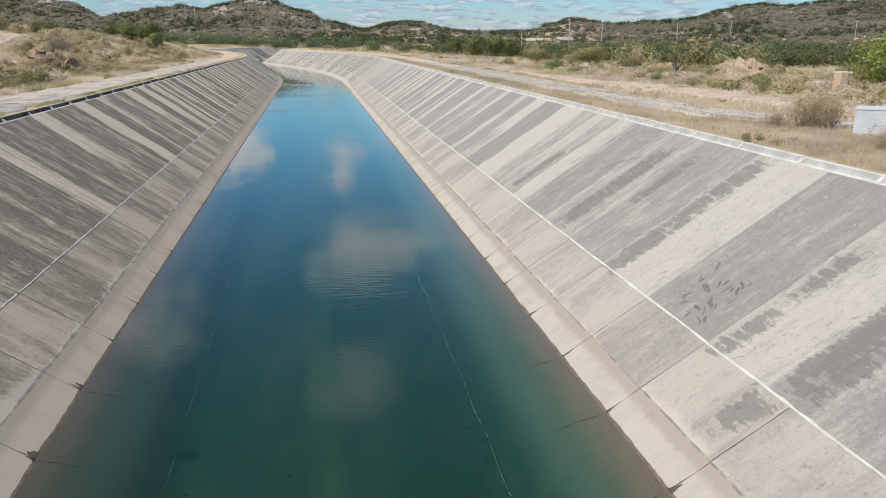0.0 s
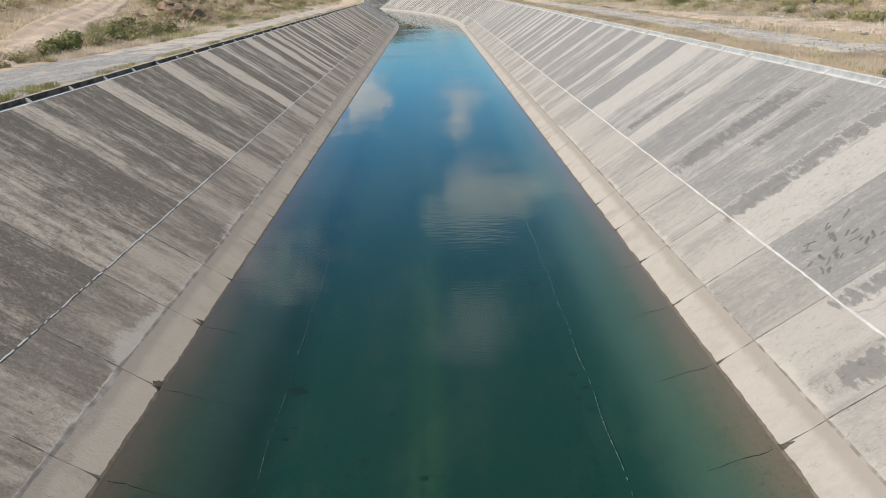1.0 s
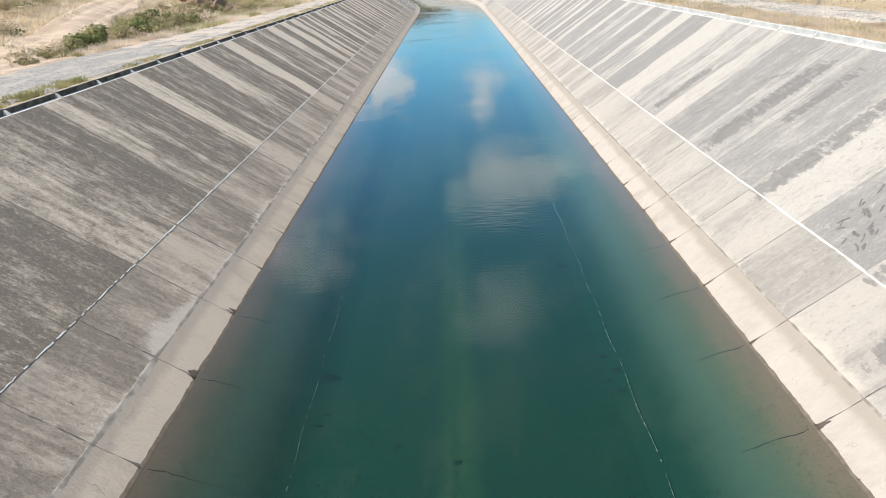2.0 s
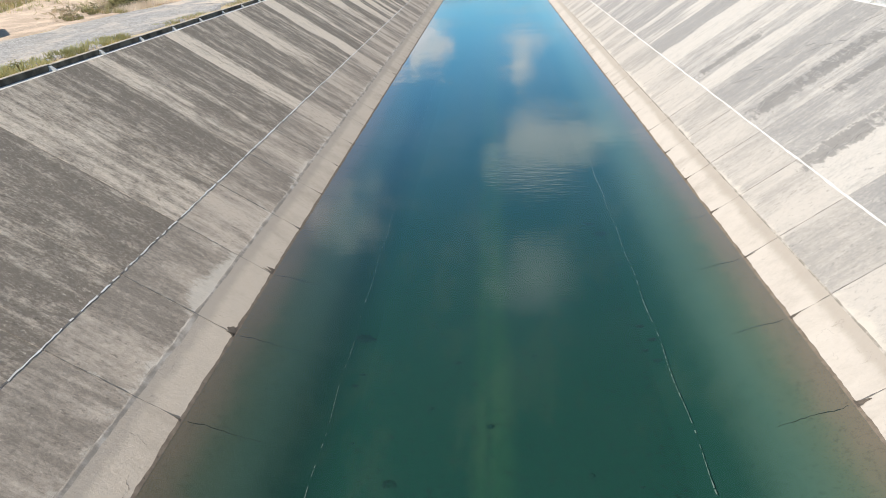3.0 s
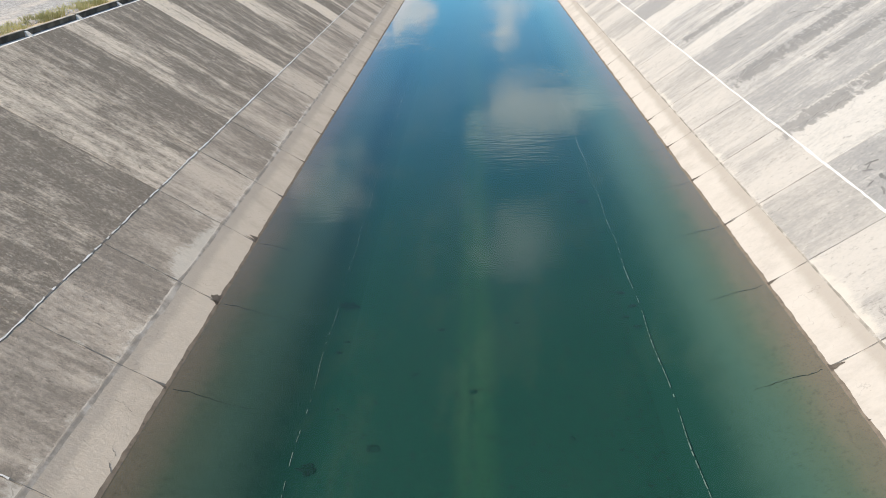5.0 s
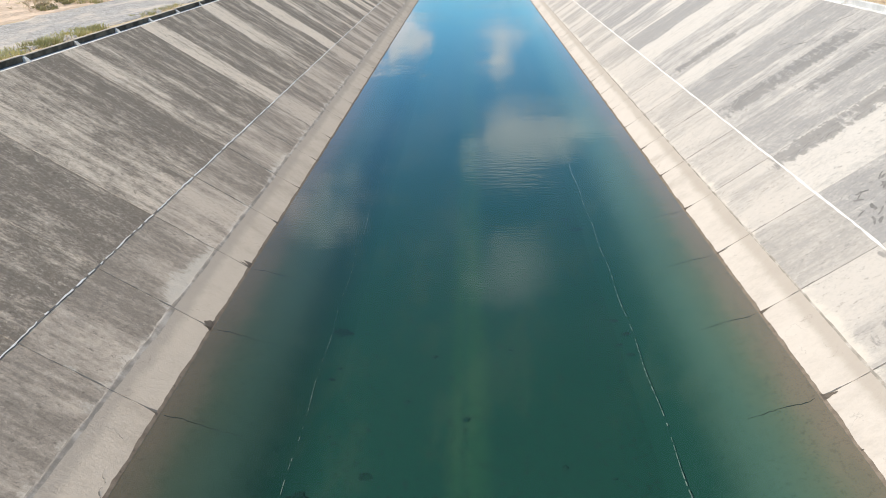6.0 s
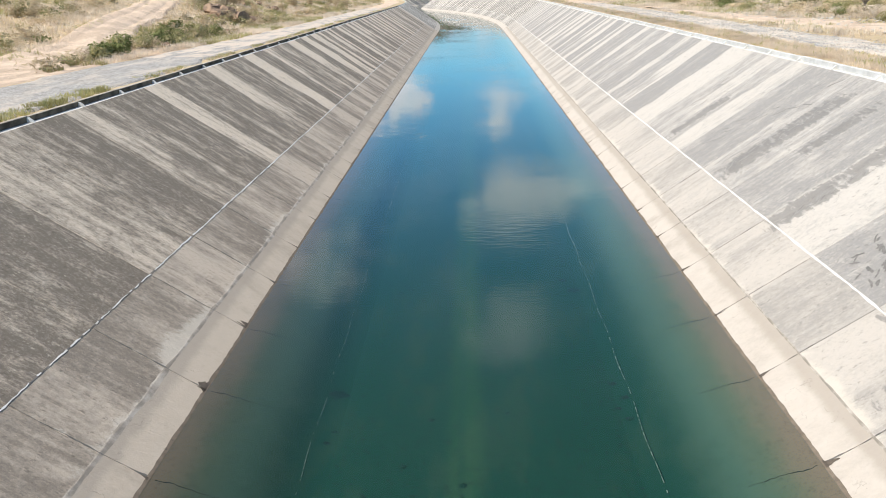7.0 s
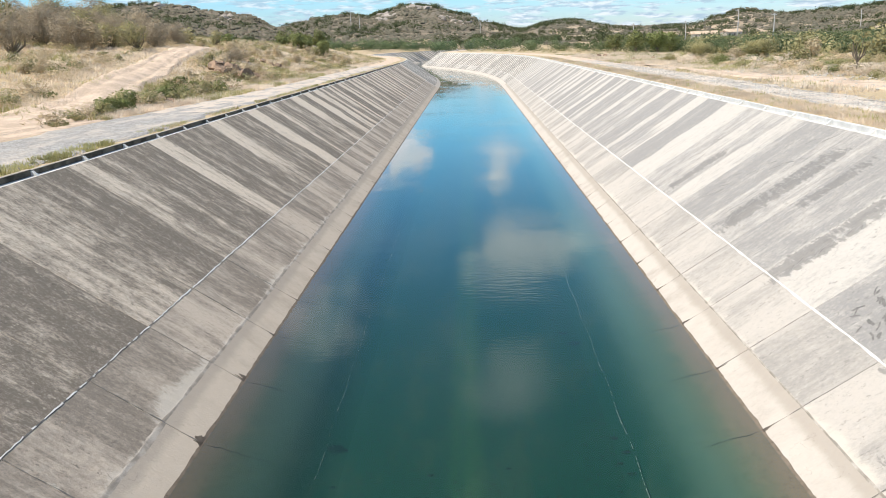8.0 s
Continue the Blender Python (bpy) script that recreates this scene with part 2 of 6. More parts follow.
def bank_material(name, dark, light, silt=(0.58, 0.525, 0.445), comb=(0.175, 0.166, 0.154), grime=1.0):
    """Weathered cast concrete. The mesh's "wash" says how clean each strip is; streaks that ran down the slope fray its edges."""
    m, T = material(name)
    uv = T.add("ShaderNodeUVMap").outputs[0]
    at = T.add("ShaderNodeAttribute")
    at.attribute_name = "wash"
    plan = T.add("ShaderNodeSeparateColor", {0: at.outputs["Color"]}).outputs
    wash, combed, chalk = plan[0], plan[1], plan[2]
    lx, ly, lz = T.add("ShaderNodeSeparateXYZ", {0: T.add("ShaderNodeObjectInfo").outputs["Location"]}).outputs
    bay = T.math("FLOOR", T.math("MULTIPLY_ADD", ly, 1 / 3, 0.4))
    hashes = T.add("ShaderNodeTexWhiteNoise", {"W": T.math("ADD", bay, T.math("MULTIPLY", T.math("SIGN", lx), 57.3))}, noise_dimensions="1D").outputs[1]
    shift = T.add("ShaderNodeVectorMath", {0: hashes, 1: (60, 60, 60)}, operation="MULTIPLY").outputs[0]
    band = T.noise(T.scaled(uv, (2.2, 0.16, 1), shift), 1.0, 5.0, 0.62)
    run = T.noise(T.scaled(uv, (6.0, 0.55, 1), shift), 1.0, 8.0, 0.74)
    line = T.noise(T.scaled(uv, (20.0, 1.6, 1), shift), 1.0, 6.0, 0.74)
    blot = T.noise(T.scaled(uv, (1.5, 0.85, 1), shift), 1.3, 12.0, 0.78)
    grain = T.noise(T.scaled(uv, (1, 0.75, 1), shift), 15.0, 7.0, 0.78)
    tone = wash
    for part_noise, amount in ((band, 1.5), (run, 1.15), (line, 0.45), (blot, 2.3)):
        tone = T.math("MULTIPLY_ADD", T.math("SUBTRACT", part_noise, 0.5), amount * grime, tone)
    tone = T.ramp(tone, -0.12, 1.08)
    tone = T.math("MULTIPLY_ADD", T.math("SUBTRACT", grain, 0.5), 1.7, tone)
    col = T.mix(T.math("MINIMUM", T.math("MAXIMUM", tone, -0.3), 1.2), dark, light)
    col = T.mix(T.math("MULTIPLY", T.ramp(run, 0.60, 0.72), 0.35 * grime), col, tuple(0.62 * v for v in dark))
    col = T.mix(T.math("MULTIPLY", T.ramp(line, 0.60, 0.72), 0.22 * grime), col, tuple(0.6 * v for v in dark))
    # pocks and lime specks
    pits = T.noise(T.scaled(uv, (1.5, 0.9, 1), shift), 6.0, 8.0, 0.72)
    col = T.mix(T.math("MULTIPLY", T.ramp(pits, 0.57, 0.66), 0.6 * grime), col, tuple(0.62 * v for v in dark))
    col = T.mix(T.math("MULTIPLY", T.ramp(pits, 0.41, 0.33), 0.45), col, tuple(min(0.7, 1.15 * v) for v in light))
    # bloom of lime along the lower edge
    bloom = T.math("MULTIPLY_ADD", T.math("SUBTRACT", blot, 0.5), 2.6, chalk)
    col = T.mix(T.math("MULTIPLY", T.ramp(bloom, 0.35, 0.85), 0.7), col, silt)
    # marks of the float, across the slope
    teeth = T.noise(T.scaled(uv, (1.8, 7.0, 1), shift), 1.0, 7.0, 0.7)
    mark = T.math("MULTIPLY_ADD", T.math("SUBTRACT", teeth, 0.5), 3.2, combed)
    mark = T.math("MULTIPLY_ADD", T.math("SUBTRACT", blot, 0.5), 2.2, mark)
    mark = T.math("MULTIPLY", T.ramp(mark, 0.55, 0.85), T.ramp(combed, 0.02, 0.2))
    col = T.mix(T.math("MULTIPLY", mark, 0.68), col, comb)
    # hair cracks
    warp = T.scaled(uv, (0.55, 0.4, 1), shift)
    warp = T.add("ShaderNodeVectorMath", {0: warp, 1: T.add("ShaderNodeTexNoise", {"Vector": uv, "Scale": 2.5, "Detail": 5.0}).outputs[1]}, operation="ADD").outputs[0]
    crack = T.add("ShaderNodeTexVoronoi", {"Vector": warp, "Scale": 0.8}, feature="DISTANCE_TO_EDGE").outputs[0]
    crack = T.math("MULTIPLY", T.math("SUBTRACT", 1.0, T.ramp(crack, 0.004, 0.012)), T.ramp(blot, 0.52, 0.6))
    col = T.mix(T.math("MULTIPLY", crack, 0.4), col, (0.09, 0.085, 0.08))
    relief = T.math("ADD", T.math("MULTIPLY", grain, 0.7), T.math("MULTIPLY", pits, 0.8))
    finish(T, col, 0.9, relief, 0.6, 0.03)
    return m


PALE = (0.62, 0.57, 0.50)
M = {}
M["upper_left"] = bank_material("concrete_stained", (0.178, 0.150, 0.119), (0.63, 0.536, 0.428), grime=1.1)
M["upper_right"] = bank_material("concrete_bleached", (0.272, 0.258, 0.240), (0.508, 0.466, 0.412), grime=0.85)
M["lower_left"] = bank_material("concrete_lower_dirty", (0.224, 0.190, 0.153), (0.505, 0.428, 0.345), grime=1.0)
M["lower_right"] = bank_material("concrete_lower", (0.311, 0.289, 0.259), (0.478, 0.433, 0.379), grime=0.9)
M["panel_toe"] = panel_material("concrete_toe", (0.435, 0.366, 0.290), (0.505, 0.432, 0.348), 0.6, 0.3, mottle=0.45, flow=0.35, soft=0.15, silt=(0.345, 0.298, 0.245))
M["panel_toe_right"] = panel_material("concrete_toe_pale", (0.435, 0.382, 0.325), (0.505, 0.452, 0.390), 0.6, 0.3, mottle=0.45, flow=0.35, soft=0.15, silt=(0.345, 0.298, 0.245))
M["far_band"] = panel_material("concrete_banded_far", (0.215, 0.200, 0.175), PALE, 0.31, 1.3, True, 0.35)
M["far_lower"] = panel_material("concrete_lower_far", (0.27, 0.252, 0.225), (0.49, 0.452, 0.402), 0.5, 1.3, True, 0.3)
M["far_toe"] = panel_material("concrete_toe_far", (0.42, 0.372, 0.315), (0.52, 0.47, 0.405), 0.6, 0.3, True, mottle=0.4)
M["chip"] = plain_material("broken_damp_concrete", (0.085, 0.07, 0.056), (0.14, 0.115, 0.09), 8.0)
M["damp"] = plain_material("damp_brown_rim", (0.15, 0.12, 0.092), (0.21, 0.17, 0.13), 4.0)
M["mortar"] = plain_material("pale_mortar", (0.47, 0.42, 0.36), (0.27, 0.237, 0.196), 2.6, hi=0.6)
M["joint"] = plain_material("joint_filler", (0.13, 0.12, 0.11), (0.2, 0.19, 0.17), 3.0)
M["stain"] = plain_material("dark_smear", (0.155, 0.146, 0.136), (0.22, 0.207, 0.19), 5.0, bump=0.1)
M["grey_patch"] = plain_material("grey_stain", (0.285, 0.272, 0.255), (0.335, 0.318, 0.295), 5.0, bump=0.1)
M["sealant"] = plain_material("white_sealant", (0.74, 0.72, 0.68), (0.6, 0.57, 0.52), 2.0)
M["kerb"] = plain_material("kerb_concrete", (0.67, 0.65, 0.615), (0.52, 0.505, 0.47), 2.0)
M["kerb_worn"] = plain_material("worn_kerb_concrete", (0.50, 0.435, 0.35), (0.34, 0.285, 0.22), 1.8)
# kerb concrete darkened to paint in the shade on the left wall's inner face
M["kerb_face"] = plain_material("shade_toned_kerb_concrete", (0.19, 0.15, 0.105), (0.055, 0.042, 0.028), 1.6)
def gravel_material(name, dust_share, lo, hi):
    """Crushed stone with dust and sand worked into it."""
    m, T = material(name)
    p = T.add("ShaderNodeTexCoord").outputs["Object"]
    stone = T.add("ShaderNodeTexVoronoi", {"Vector": p, "Scale": 17.0, "Randomness": 1.0})
    shade = T.add("ShaderNodeSeparateColor", {0: stone.outputs["Color"]}).outputs[0]
    dust = T.noise(T.scaled(p, (1.0, 0.3, 1)), 0.9, 6.0, 0.7)
    col = T.mix(shade, (0.25, 0.238, 0.222), (0.50, 0.472, 0.435))
    col = T.mix(T.math("MULTIPLY", T.ramp(T.noise(p, 3.0, 5.0, 0.7), 0.45, 0.6), 0.4), col, (0.2, 0.19, 0.18))
    col = T.mix(T.math("MULTIPLY", T.ramp(dust, lo, hi), dust_share), col, (0.62, 0.525, 0.43))
    finish(T, col, 0.95, T.math("SUBTRACT", 1.0, stone.outputs["Distance"]), 0.8, 0.05)
    return m


M["gravel"] = gravel_material("gravel", 0.5, 0.47, 0.64)
M["dusty_gravel"] = gravel_material("dusty_gravel", 0.85, 0.38, 0.54)
M["dirt"] = plain_material("sandy_dirt", (0.71, 0.555, 0.42), (0.56, 0.43, 0.32), 0.8, 0.95, 0.9, 0.12, lo=0.40, hi=0.60, fine=9.0)
M["stone"] = plain_material("pale_stone", (0.60, 0.56, 0.50), (0.40, 0.37, 0.33), 2.5)
M["rock"] = plain_material("rock", (0.42, 0.285, 0.19), (0.20, 0.145, 0.105), 1.6, 0.9, 0.8, 0.12)
M["far_rock"] = plain_material("pale_rock", (0.40, 0.35, 0.30), (0.26, 0.225, 0.19), 0.15)
M["bark"] = plain_material("bark", (0.2, 0.165, 0.13), (0.12, 0.1, 0.08), 6.0)
M["wood_pole"] = plain_material("pole_concrete", (0.5, 0.49, 0.47), (0.4, 0.39, 0.37), 2.0)
M["leaf_green"] = leaf_material("green_leaves", (0.15, 0.19, 0.06), (0.28, 0.30, 0.12))
M["leaf_bright"] = leaf_material("bright_leaves", (0.27, 0.35, 0.065), (0.46, 0.51, 0.16))
M["leaf_olive"] = leaf_material("olive_leaves", (0.29, 0.275, 0.125), (0.46, 0.415, 0.21), 0.55, (0.28, 0.245, 0.14))
M["leaf_dry"] = leaf_material("dry_twigs", (0.50, 0.40, 0.25), (0.74, 0.61, 0.42), 0.8, (0.32, 0.26, 0.17))
M["grass_dry"] = leaf_material("dry_grass", (0.70, 0.58, 0.445), (0.87, 0.765, 0.625), 0.7, (0.54, 0.45, 0.335))
M["grass_green"] = leaf_material("green_weeds", (0.37, 0.35, 0.15), (0.58, 0.53, 0.27), 0.7, (0.36, 0.31, 0.17))
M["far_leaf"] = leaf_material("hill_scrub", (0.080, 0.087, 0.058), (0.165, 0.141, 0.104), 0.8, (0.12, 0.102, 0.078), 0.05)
M["hill_tree"] = leaf_material("hill_tree_leaves", (0.065, 0.09, 0.038), (0.115, 0.135, 0.06), 0.8, (0.09, 0.09, 0.05))
M["leaf_twig"] = leaf_material("thorn_twigs", (0.34, 0.28, 0.20), (0.54, 0.455, 0.335), 0.8, (0.22, 0.185, 0.13))
M["wood_leaf"] = leaf_material("woodland_leaves", (0.07, 0.124, 0.060), (0.19, 0.235, 0.115), 0.7)

# ground: dry soil, straw and low scrub at two scales
M["ground"], T = material("dry_ground")
p = T.add("ShaderNodeTexCoord").outputs["Object"]
patch = T.noise(p, 0.07, 5.0, 0.6)
tuft = T.noise(p, 1.1, 5.0, 0.65)
grit = T.noise(p, 14.0, 3.0, 0.7)
col = T.mix(T.ramp(patch, 0.40, 0.62), (0.52, 0.40, 0.26), (0.43, 0.34, 0.20))
col = T.mix(T.math("MULTIPLY", T.ramp(tuft, 0.48, 0.66), 0.7), col, (0.38, 0.31, 0.19))
col = T.mix(T.math("MULTIPLY", T.ramp(grit, 0.45, 0.7), 0.3), col, (0.2, 0.15, 0.1))
far = T.add("ShaderNodeVectorMath", {0: p}, operation="LENGTH").outputs[1]
far = T.ramp(T.math("MULTIPLY_ADD", T.math("SUBTRACT", T.noise(p, 0.012, 5.0, 0.6), 0.5), 500.0, far), 330, 520)
scrub = T.mix(T.ramp(T.noise(p, 0.16, 7.0, 0.75), 0.42, 0.6), (0.135, 0.117, 0.08), (0.215, 0.173, 0.125))
fields = T.math("MULTIPLY", T.ramp(T.noise(p, 0.011, 4.0, 0.55), 0.47, 0.56), T.math("SUBTRACT", 1.0, T.ramp(T.add("ShaderNodeSeparateXYZ", {0: p}).outputs[2], 9.0, 17.0)))
px, py, pz = T.add("ShaderNodeSeparateXYZ", {0: p}).outputs
bearing = T.math("ARCTAN2", px, T.math("ADD", py, 11.0))
open_land = T.math("MULTIPLY", T.ramp(bearing, 0.0, 0.05), T.math("SUBTRACT", 1.0, T.ramp(bearing, 0.30, 0.38)))
open_land = T.math("MULTIPLY", open_land, T.ramp(T.noise(p, 0.022, 5.0, 0.65), 0.47, 0.54))
fields = T.math("MAXIMUM", fields, open_land)
scrub = T.mix(fields, scrub, (0.40, 0.315, 0.215))
col = T.mix(far, col, scrub)
finish(T, col, 0.95, T.math("ADD", tuft, T.math("MULTIPLY", grit, 0.2)), 0.6, 0.15)

# submerged concrete: brown algae by the water line, green depth tint painted in below
def bed_material(name, deep_colour, middle):
    m, T = material(name)
    p = T.add("ShaderNodeTexCoord").outputs["Object"]
    x, y, z = T.add("ShaderNodeSeparateXYZ", {0: p}).outputs
    film = T.noise(p, 1.6, 8.0, 0.7)
    speck = T.noise(p, 7.0, 6.0, 0.75)
    clump = T.noise(T.scaled(p, (1.0, 0.35, 1)), 0.8, 7.0, 0.7)
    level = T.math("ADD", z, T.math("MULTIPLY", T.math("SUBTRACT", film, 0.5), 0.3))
    # light lost in deeper water is put into these colours, step by step
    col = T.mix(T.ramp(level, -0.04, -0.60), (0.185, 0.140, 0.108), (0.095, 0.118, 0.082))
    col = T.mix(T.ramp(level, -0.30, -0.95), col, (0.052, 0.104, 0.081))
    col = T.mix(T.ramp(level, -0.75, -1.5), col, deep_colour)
    if middle:
        off = T.math("ADD", T.math("ADD", x, 0.30), T.math("MULTIPLY", T.math("SUBTRACT", film, 0.5), 0.25))
        band = T.math("SUBTRACT", 1.0, T.ramp(T.math("ABSOLUTE", off), 0.12, 0.50))
        seam = T.math("SUBTRACT", 1.0, T.ramp(T.math("ABSOLUTE", T.math("ADD", off, 0.08)), 0.02, 0.12))
        band = T.math("MULTIPLY", band, T.math("MULTIPLY_ADD", seam, -0.4, 1.0))
        band = T.math("MULTIPLY", band, T.math("MULTIPLY_ADD", clump, 1.2, 0.25))
        col = T.mix(T.math("MULTIPLY", band, 0.62), col, (0.017, 0.070, 0.037))
    col = T.mix(T.math("MULTIPLY", T.ramp(clump, 0.5, 0.64), 0.35), col, T.mix(0.5, col, (0.05, 0.08, 0.055)))
    col = T.mix(T.math("MULTIPLY", T.ramp(speck, 0.54, 0.64), 0.6 if middle else 0.22), col, T.mix(0.75, col, (0.004, 0.012, 0.010)))
    dots = T.noise(p, 16.0, 5.0, 0.7)
    col = T.mix(T.math("MULTIPLY", T.ramp(dots, 0.54, 0.64), 0.5 if middle else 0.22), col, T.mix(0.7, col, (0.003, 0.010, 0.008)))
    col = T.mix(T.math("MULTIPLY", T.ramp(dots, 0.40, 0.32), 0.45), col, T.mix(0.5, col, (0.06, 0.11, 0.08)))
    finish(T, col, 0.9, T.math("ADD", speck, T.math("MULTIPLY", dots, 0.3)), 0.3, 0.04)
    return m


M["bed"] = bed_material("algae_and_depth_tint_bed", (0.0028, 0.0415, 0.0305), True)
M["bed_slope"] = bed_material("algae_and_depth_tint_slope", (0.0028, 0.0415, 0.0305), False)
M["bed_spot"] = plain_material("dark_bed_patch", (0.0018, 0.020, 0.0155), (0.0030, 0.034, 0.025), 7.0)
M["bed_fleck"] = plain_material("dim_bed_patch", (0.0022, 0.026, 0.020), (0.004, 0.038, 0.028), 7.0)
M["bed_joint"] = plain_material("sunk_joint", (0.030, 0.036, 0.028), (0.02, 0.03, 0.024), 2.0)
M["bed_line"] = plain_material("bed_joint_sealant", (0.20, 0.26, 0.24), (0.07, 0.12, 0.11), 3.0)

# water
M["water"], T = material("clear_water")
p = T.add("ShaderNodeTexCoord").outputs["Object"]
gust = T.math("MULTIPLY_ADD", T.ramp(T.noise(p, 0.12, 2.0, 0.5), 0.48, 0.62), 0.26, 0.07)


def wave_height(offset):
    """Height of the ripples beside a point of the surface."""
    q = T.add("ShaderNodeVectorMath", {0: p, 1: offset}, operation="ADD").outputs[0]
    rip = T.noise(T.scaled(q, (0.5, 1.9, 1)), 3.0, 2.0, 0.55)
    swell = T.noise(q, 0.5, 2.0, 0.5)
    return T.math("MULTIPLY_ADD", rip, gust, T.math("MULTIPLY", swell, 0.24))


level_here = wave_height((0, 0, 0))
tilt = [T.math("MULTIPLY", T.math("SUBTRACT", level_here, wave_height(off)), 0.016 / 0.02) for off in ((0.02, 0, 0), (0, 0.02, 0))]
nrm = T.add("ShaderNodeVectorMath", {0: T.add("ShaderNodeCombineXYZ", {0: tilt[0], 1: tilt[1], 2: 1.0}).outputs[0]}, operation="NORMALIZE").outputs[0]
shader = T.add("ShaderNodeBsdfPrincipled", {"Base Color": (0.62, 0.86, 0.88, 1), "Roughness": 0.02, "IOR": 1.333, "Transmission Weight": 1.0, "Normal": nrm})
T.add("ShaderNodeOutputMaterial", {0: shader.outputs[0]})


# ---- mesh helpers ----
def mesh_of(name, verts, faces, mat, uvs=None, smooth=False, normals=None):
    me = bpy.data.meshes.new(name)
    me.from_pydata([tuple(v) for v in verts], [], [tuple(f) for f in faces])
    for m in (mat if isinstance(mat, (list, tuple)) else (mat,)):
        me.materials.append(m)
    if uvs is not None:
        layer = me.uv_layers.new(name="UVMap")
        idx = np.empty(len(me.loops), dtype=np.int32)
        me.loops.foreach_get("vertex_index", idx)
        layer.data.foreach_set("uv", np.asarray(uvs, dtype=np.float32)[idx].ravel())
    if normals is not None:
        layer = me.attributes.new("custom_normal", "FLOAT_VECTOR", "POINT")
        layer.data.foreach_set("vector", np.asarray(normals, dtype=np.float32).ravel())
    if smooth or normals is not None:
        me.polygons.foreach_set("use_smooth", np.ones(len(me.polygons), dtype=bool))
    me.update()
    return me


def piece(name, me, parent=None, matrix=None, label=""):
    ob = new(name, me)
    ob.parent = parent
    if matrix is not None:
        ob.matrix_basis = matrix
    return tagged(ob, label)


def part(name, bm, mat, parent, label=""):
    me = bpy.data.meshes.new(name)
    bm.to_mesh(me)
    bm.free()
    me.materials.append(mat)
    return piece(name, me, parent, None, label)


def box_bm(x0, x1, y0, y1, z0, z1, bevel=0.0):
    own = bmesh.new()
    bmesh.ops.create_cube(own, size=1.0, matrix=Matrix.Translation(((x0 + x1) / 2, (y0 + y1) / 2, (z0 + z1) / 2)) @ Matrix.Diagonal((x1 - x0, y1 - y0, z1 - z0, 1)))
    if bevel:
        bmesh.ops.bevel(own, geom=own.edges[:], offset=bevel, segments=2, affect="EDGES")
    return own


def tube_data(points, radii, sides=7):
    """Vertices and faces of a tube through points."""
    verts, faces = [], []
    for i, (p, r) in enumerate(zip(points, radii)):
        a = Vector(points[min(i + 1, len(points) - 1)]) - Vector(points[max(i - 1, 0)])
        q = a.to_track_quat("Z", "Y")
        for k in range(sides):
            t = 2 * math.pi * k / sides
            verts.append(Vector(p) + q @ Vector((r * math.cos(t), r * math.sin(t), 0)))
    for i in range(len(points) - 1):
        for k in range(sides):
            a, b = i * sides + k, i * sides + (k + 1) % sides
            faces.append((a, b, b + sides, a + sides))
    faces.append(tuple(range(sides))[::-1])
    faces.append(tuple(range((len(points) - 1) * sides, len(points) * sides)))
    return verts, faces


# ---- plan of the canal ----
WATER_HALF, SLOPE = 5.588, 1.5          # half width of the water, run per rise of the banks
Z_TOE, Z_MID, Z_TOP = 0.44, 1.365, 4.33  # top of the toe strip, of the lower panels, of the lining
DEPTH = 1.56
WATER_Z = -0.035
BAY = 3.0                                # length of a panel
STRAIGHT_END, Y_BACK, Y_FAR = 129.0, -30.0, 387.0
KERB_IN, KERB_OUT, KERB_TOP = 12.25, 12.39, 4.53
NORMAL = math.hypot(1.5, 1.0)


def centre_line():
    """Shift of the canal's axis at each metre: straight, a long bend to the left, then a sharp one to the right."""
    shift, heading, out = 0.0, 0.0, []
    for y in range(0, 1200):
        if 132 <= y < 237:
            heading += 1 / 419
        elif 262 <= y < 325:
            heading -= 1 / 105
        shift -= math.tan(heading)
        out.append(shift)
    return out


AXIS = centre_line()


def axis(y):
    if y <= 0:
        return 0.0
    i = min(int(y), len(AXIS) - 2)
    return AXIS[i] + (AXIS[i + 1] - AXIS[i]) * min(y - i, 1.0)


def smooth(a, b, v):
    t = min(max((v - a) / (b - a), 0.0), 1.0)
    return t * t * (3 - 2 * t)


# skyline: azimuth, angle above the eye's level in degrees
SKYLINE = [(-180, 1.5), (-60, 2.6), (-34, 3.0), (-24.6, 3.1), (-21.6, 3.3), (-19.2, 3.15), (-17.4, 2.75), (-15.2, 2.5), (-13.2, 1.65), (-11.6, 1.9), (-10.6, 2.2), (-8.3, 2.45), (-7.0, 2.2), (-5.9, 2.45), (-4.5, 2.85), (-2.5, 2.75), (-1.2, 2.3), (-0.2, 2.1), (1.0, 1.45),
           (3.7, 0.95), (5.8, 1.4), (7.4, 1.5), (9.2, 1.1), (11.6, 0.9), (15.3, 0.85), (16.7, 1.35), (18.1, 1.65), (21.2, 1.35), (23.8, 1.5), (26.2, 1.7), (27.8, 2.15), (30.2, 2.5), (32, 2.3), (35, 2.6), (60, 2.0), (180, 1.5)]


def skyline(az):
    for (a, ea), (b, eb) in zip(SKYLINE, SKYLINE[1:]):
        if a <= az <= b:
            return ea + (eb - ea) * smooth(a, b, az)
    return 1.5


def rough(x, y, s):
    return noise.noise(Vector((x * s, y * s, 3.7)))


def mound(y):
    """Height of the spoil bank beside the left-hand road."""
    return 0.8 * smooth(18, 32, y) + 1.6 * smooth(30, 47, y) + 0.8 * smooth(46, 72, y) - 1.6 * smooth(150, 215, y)


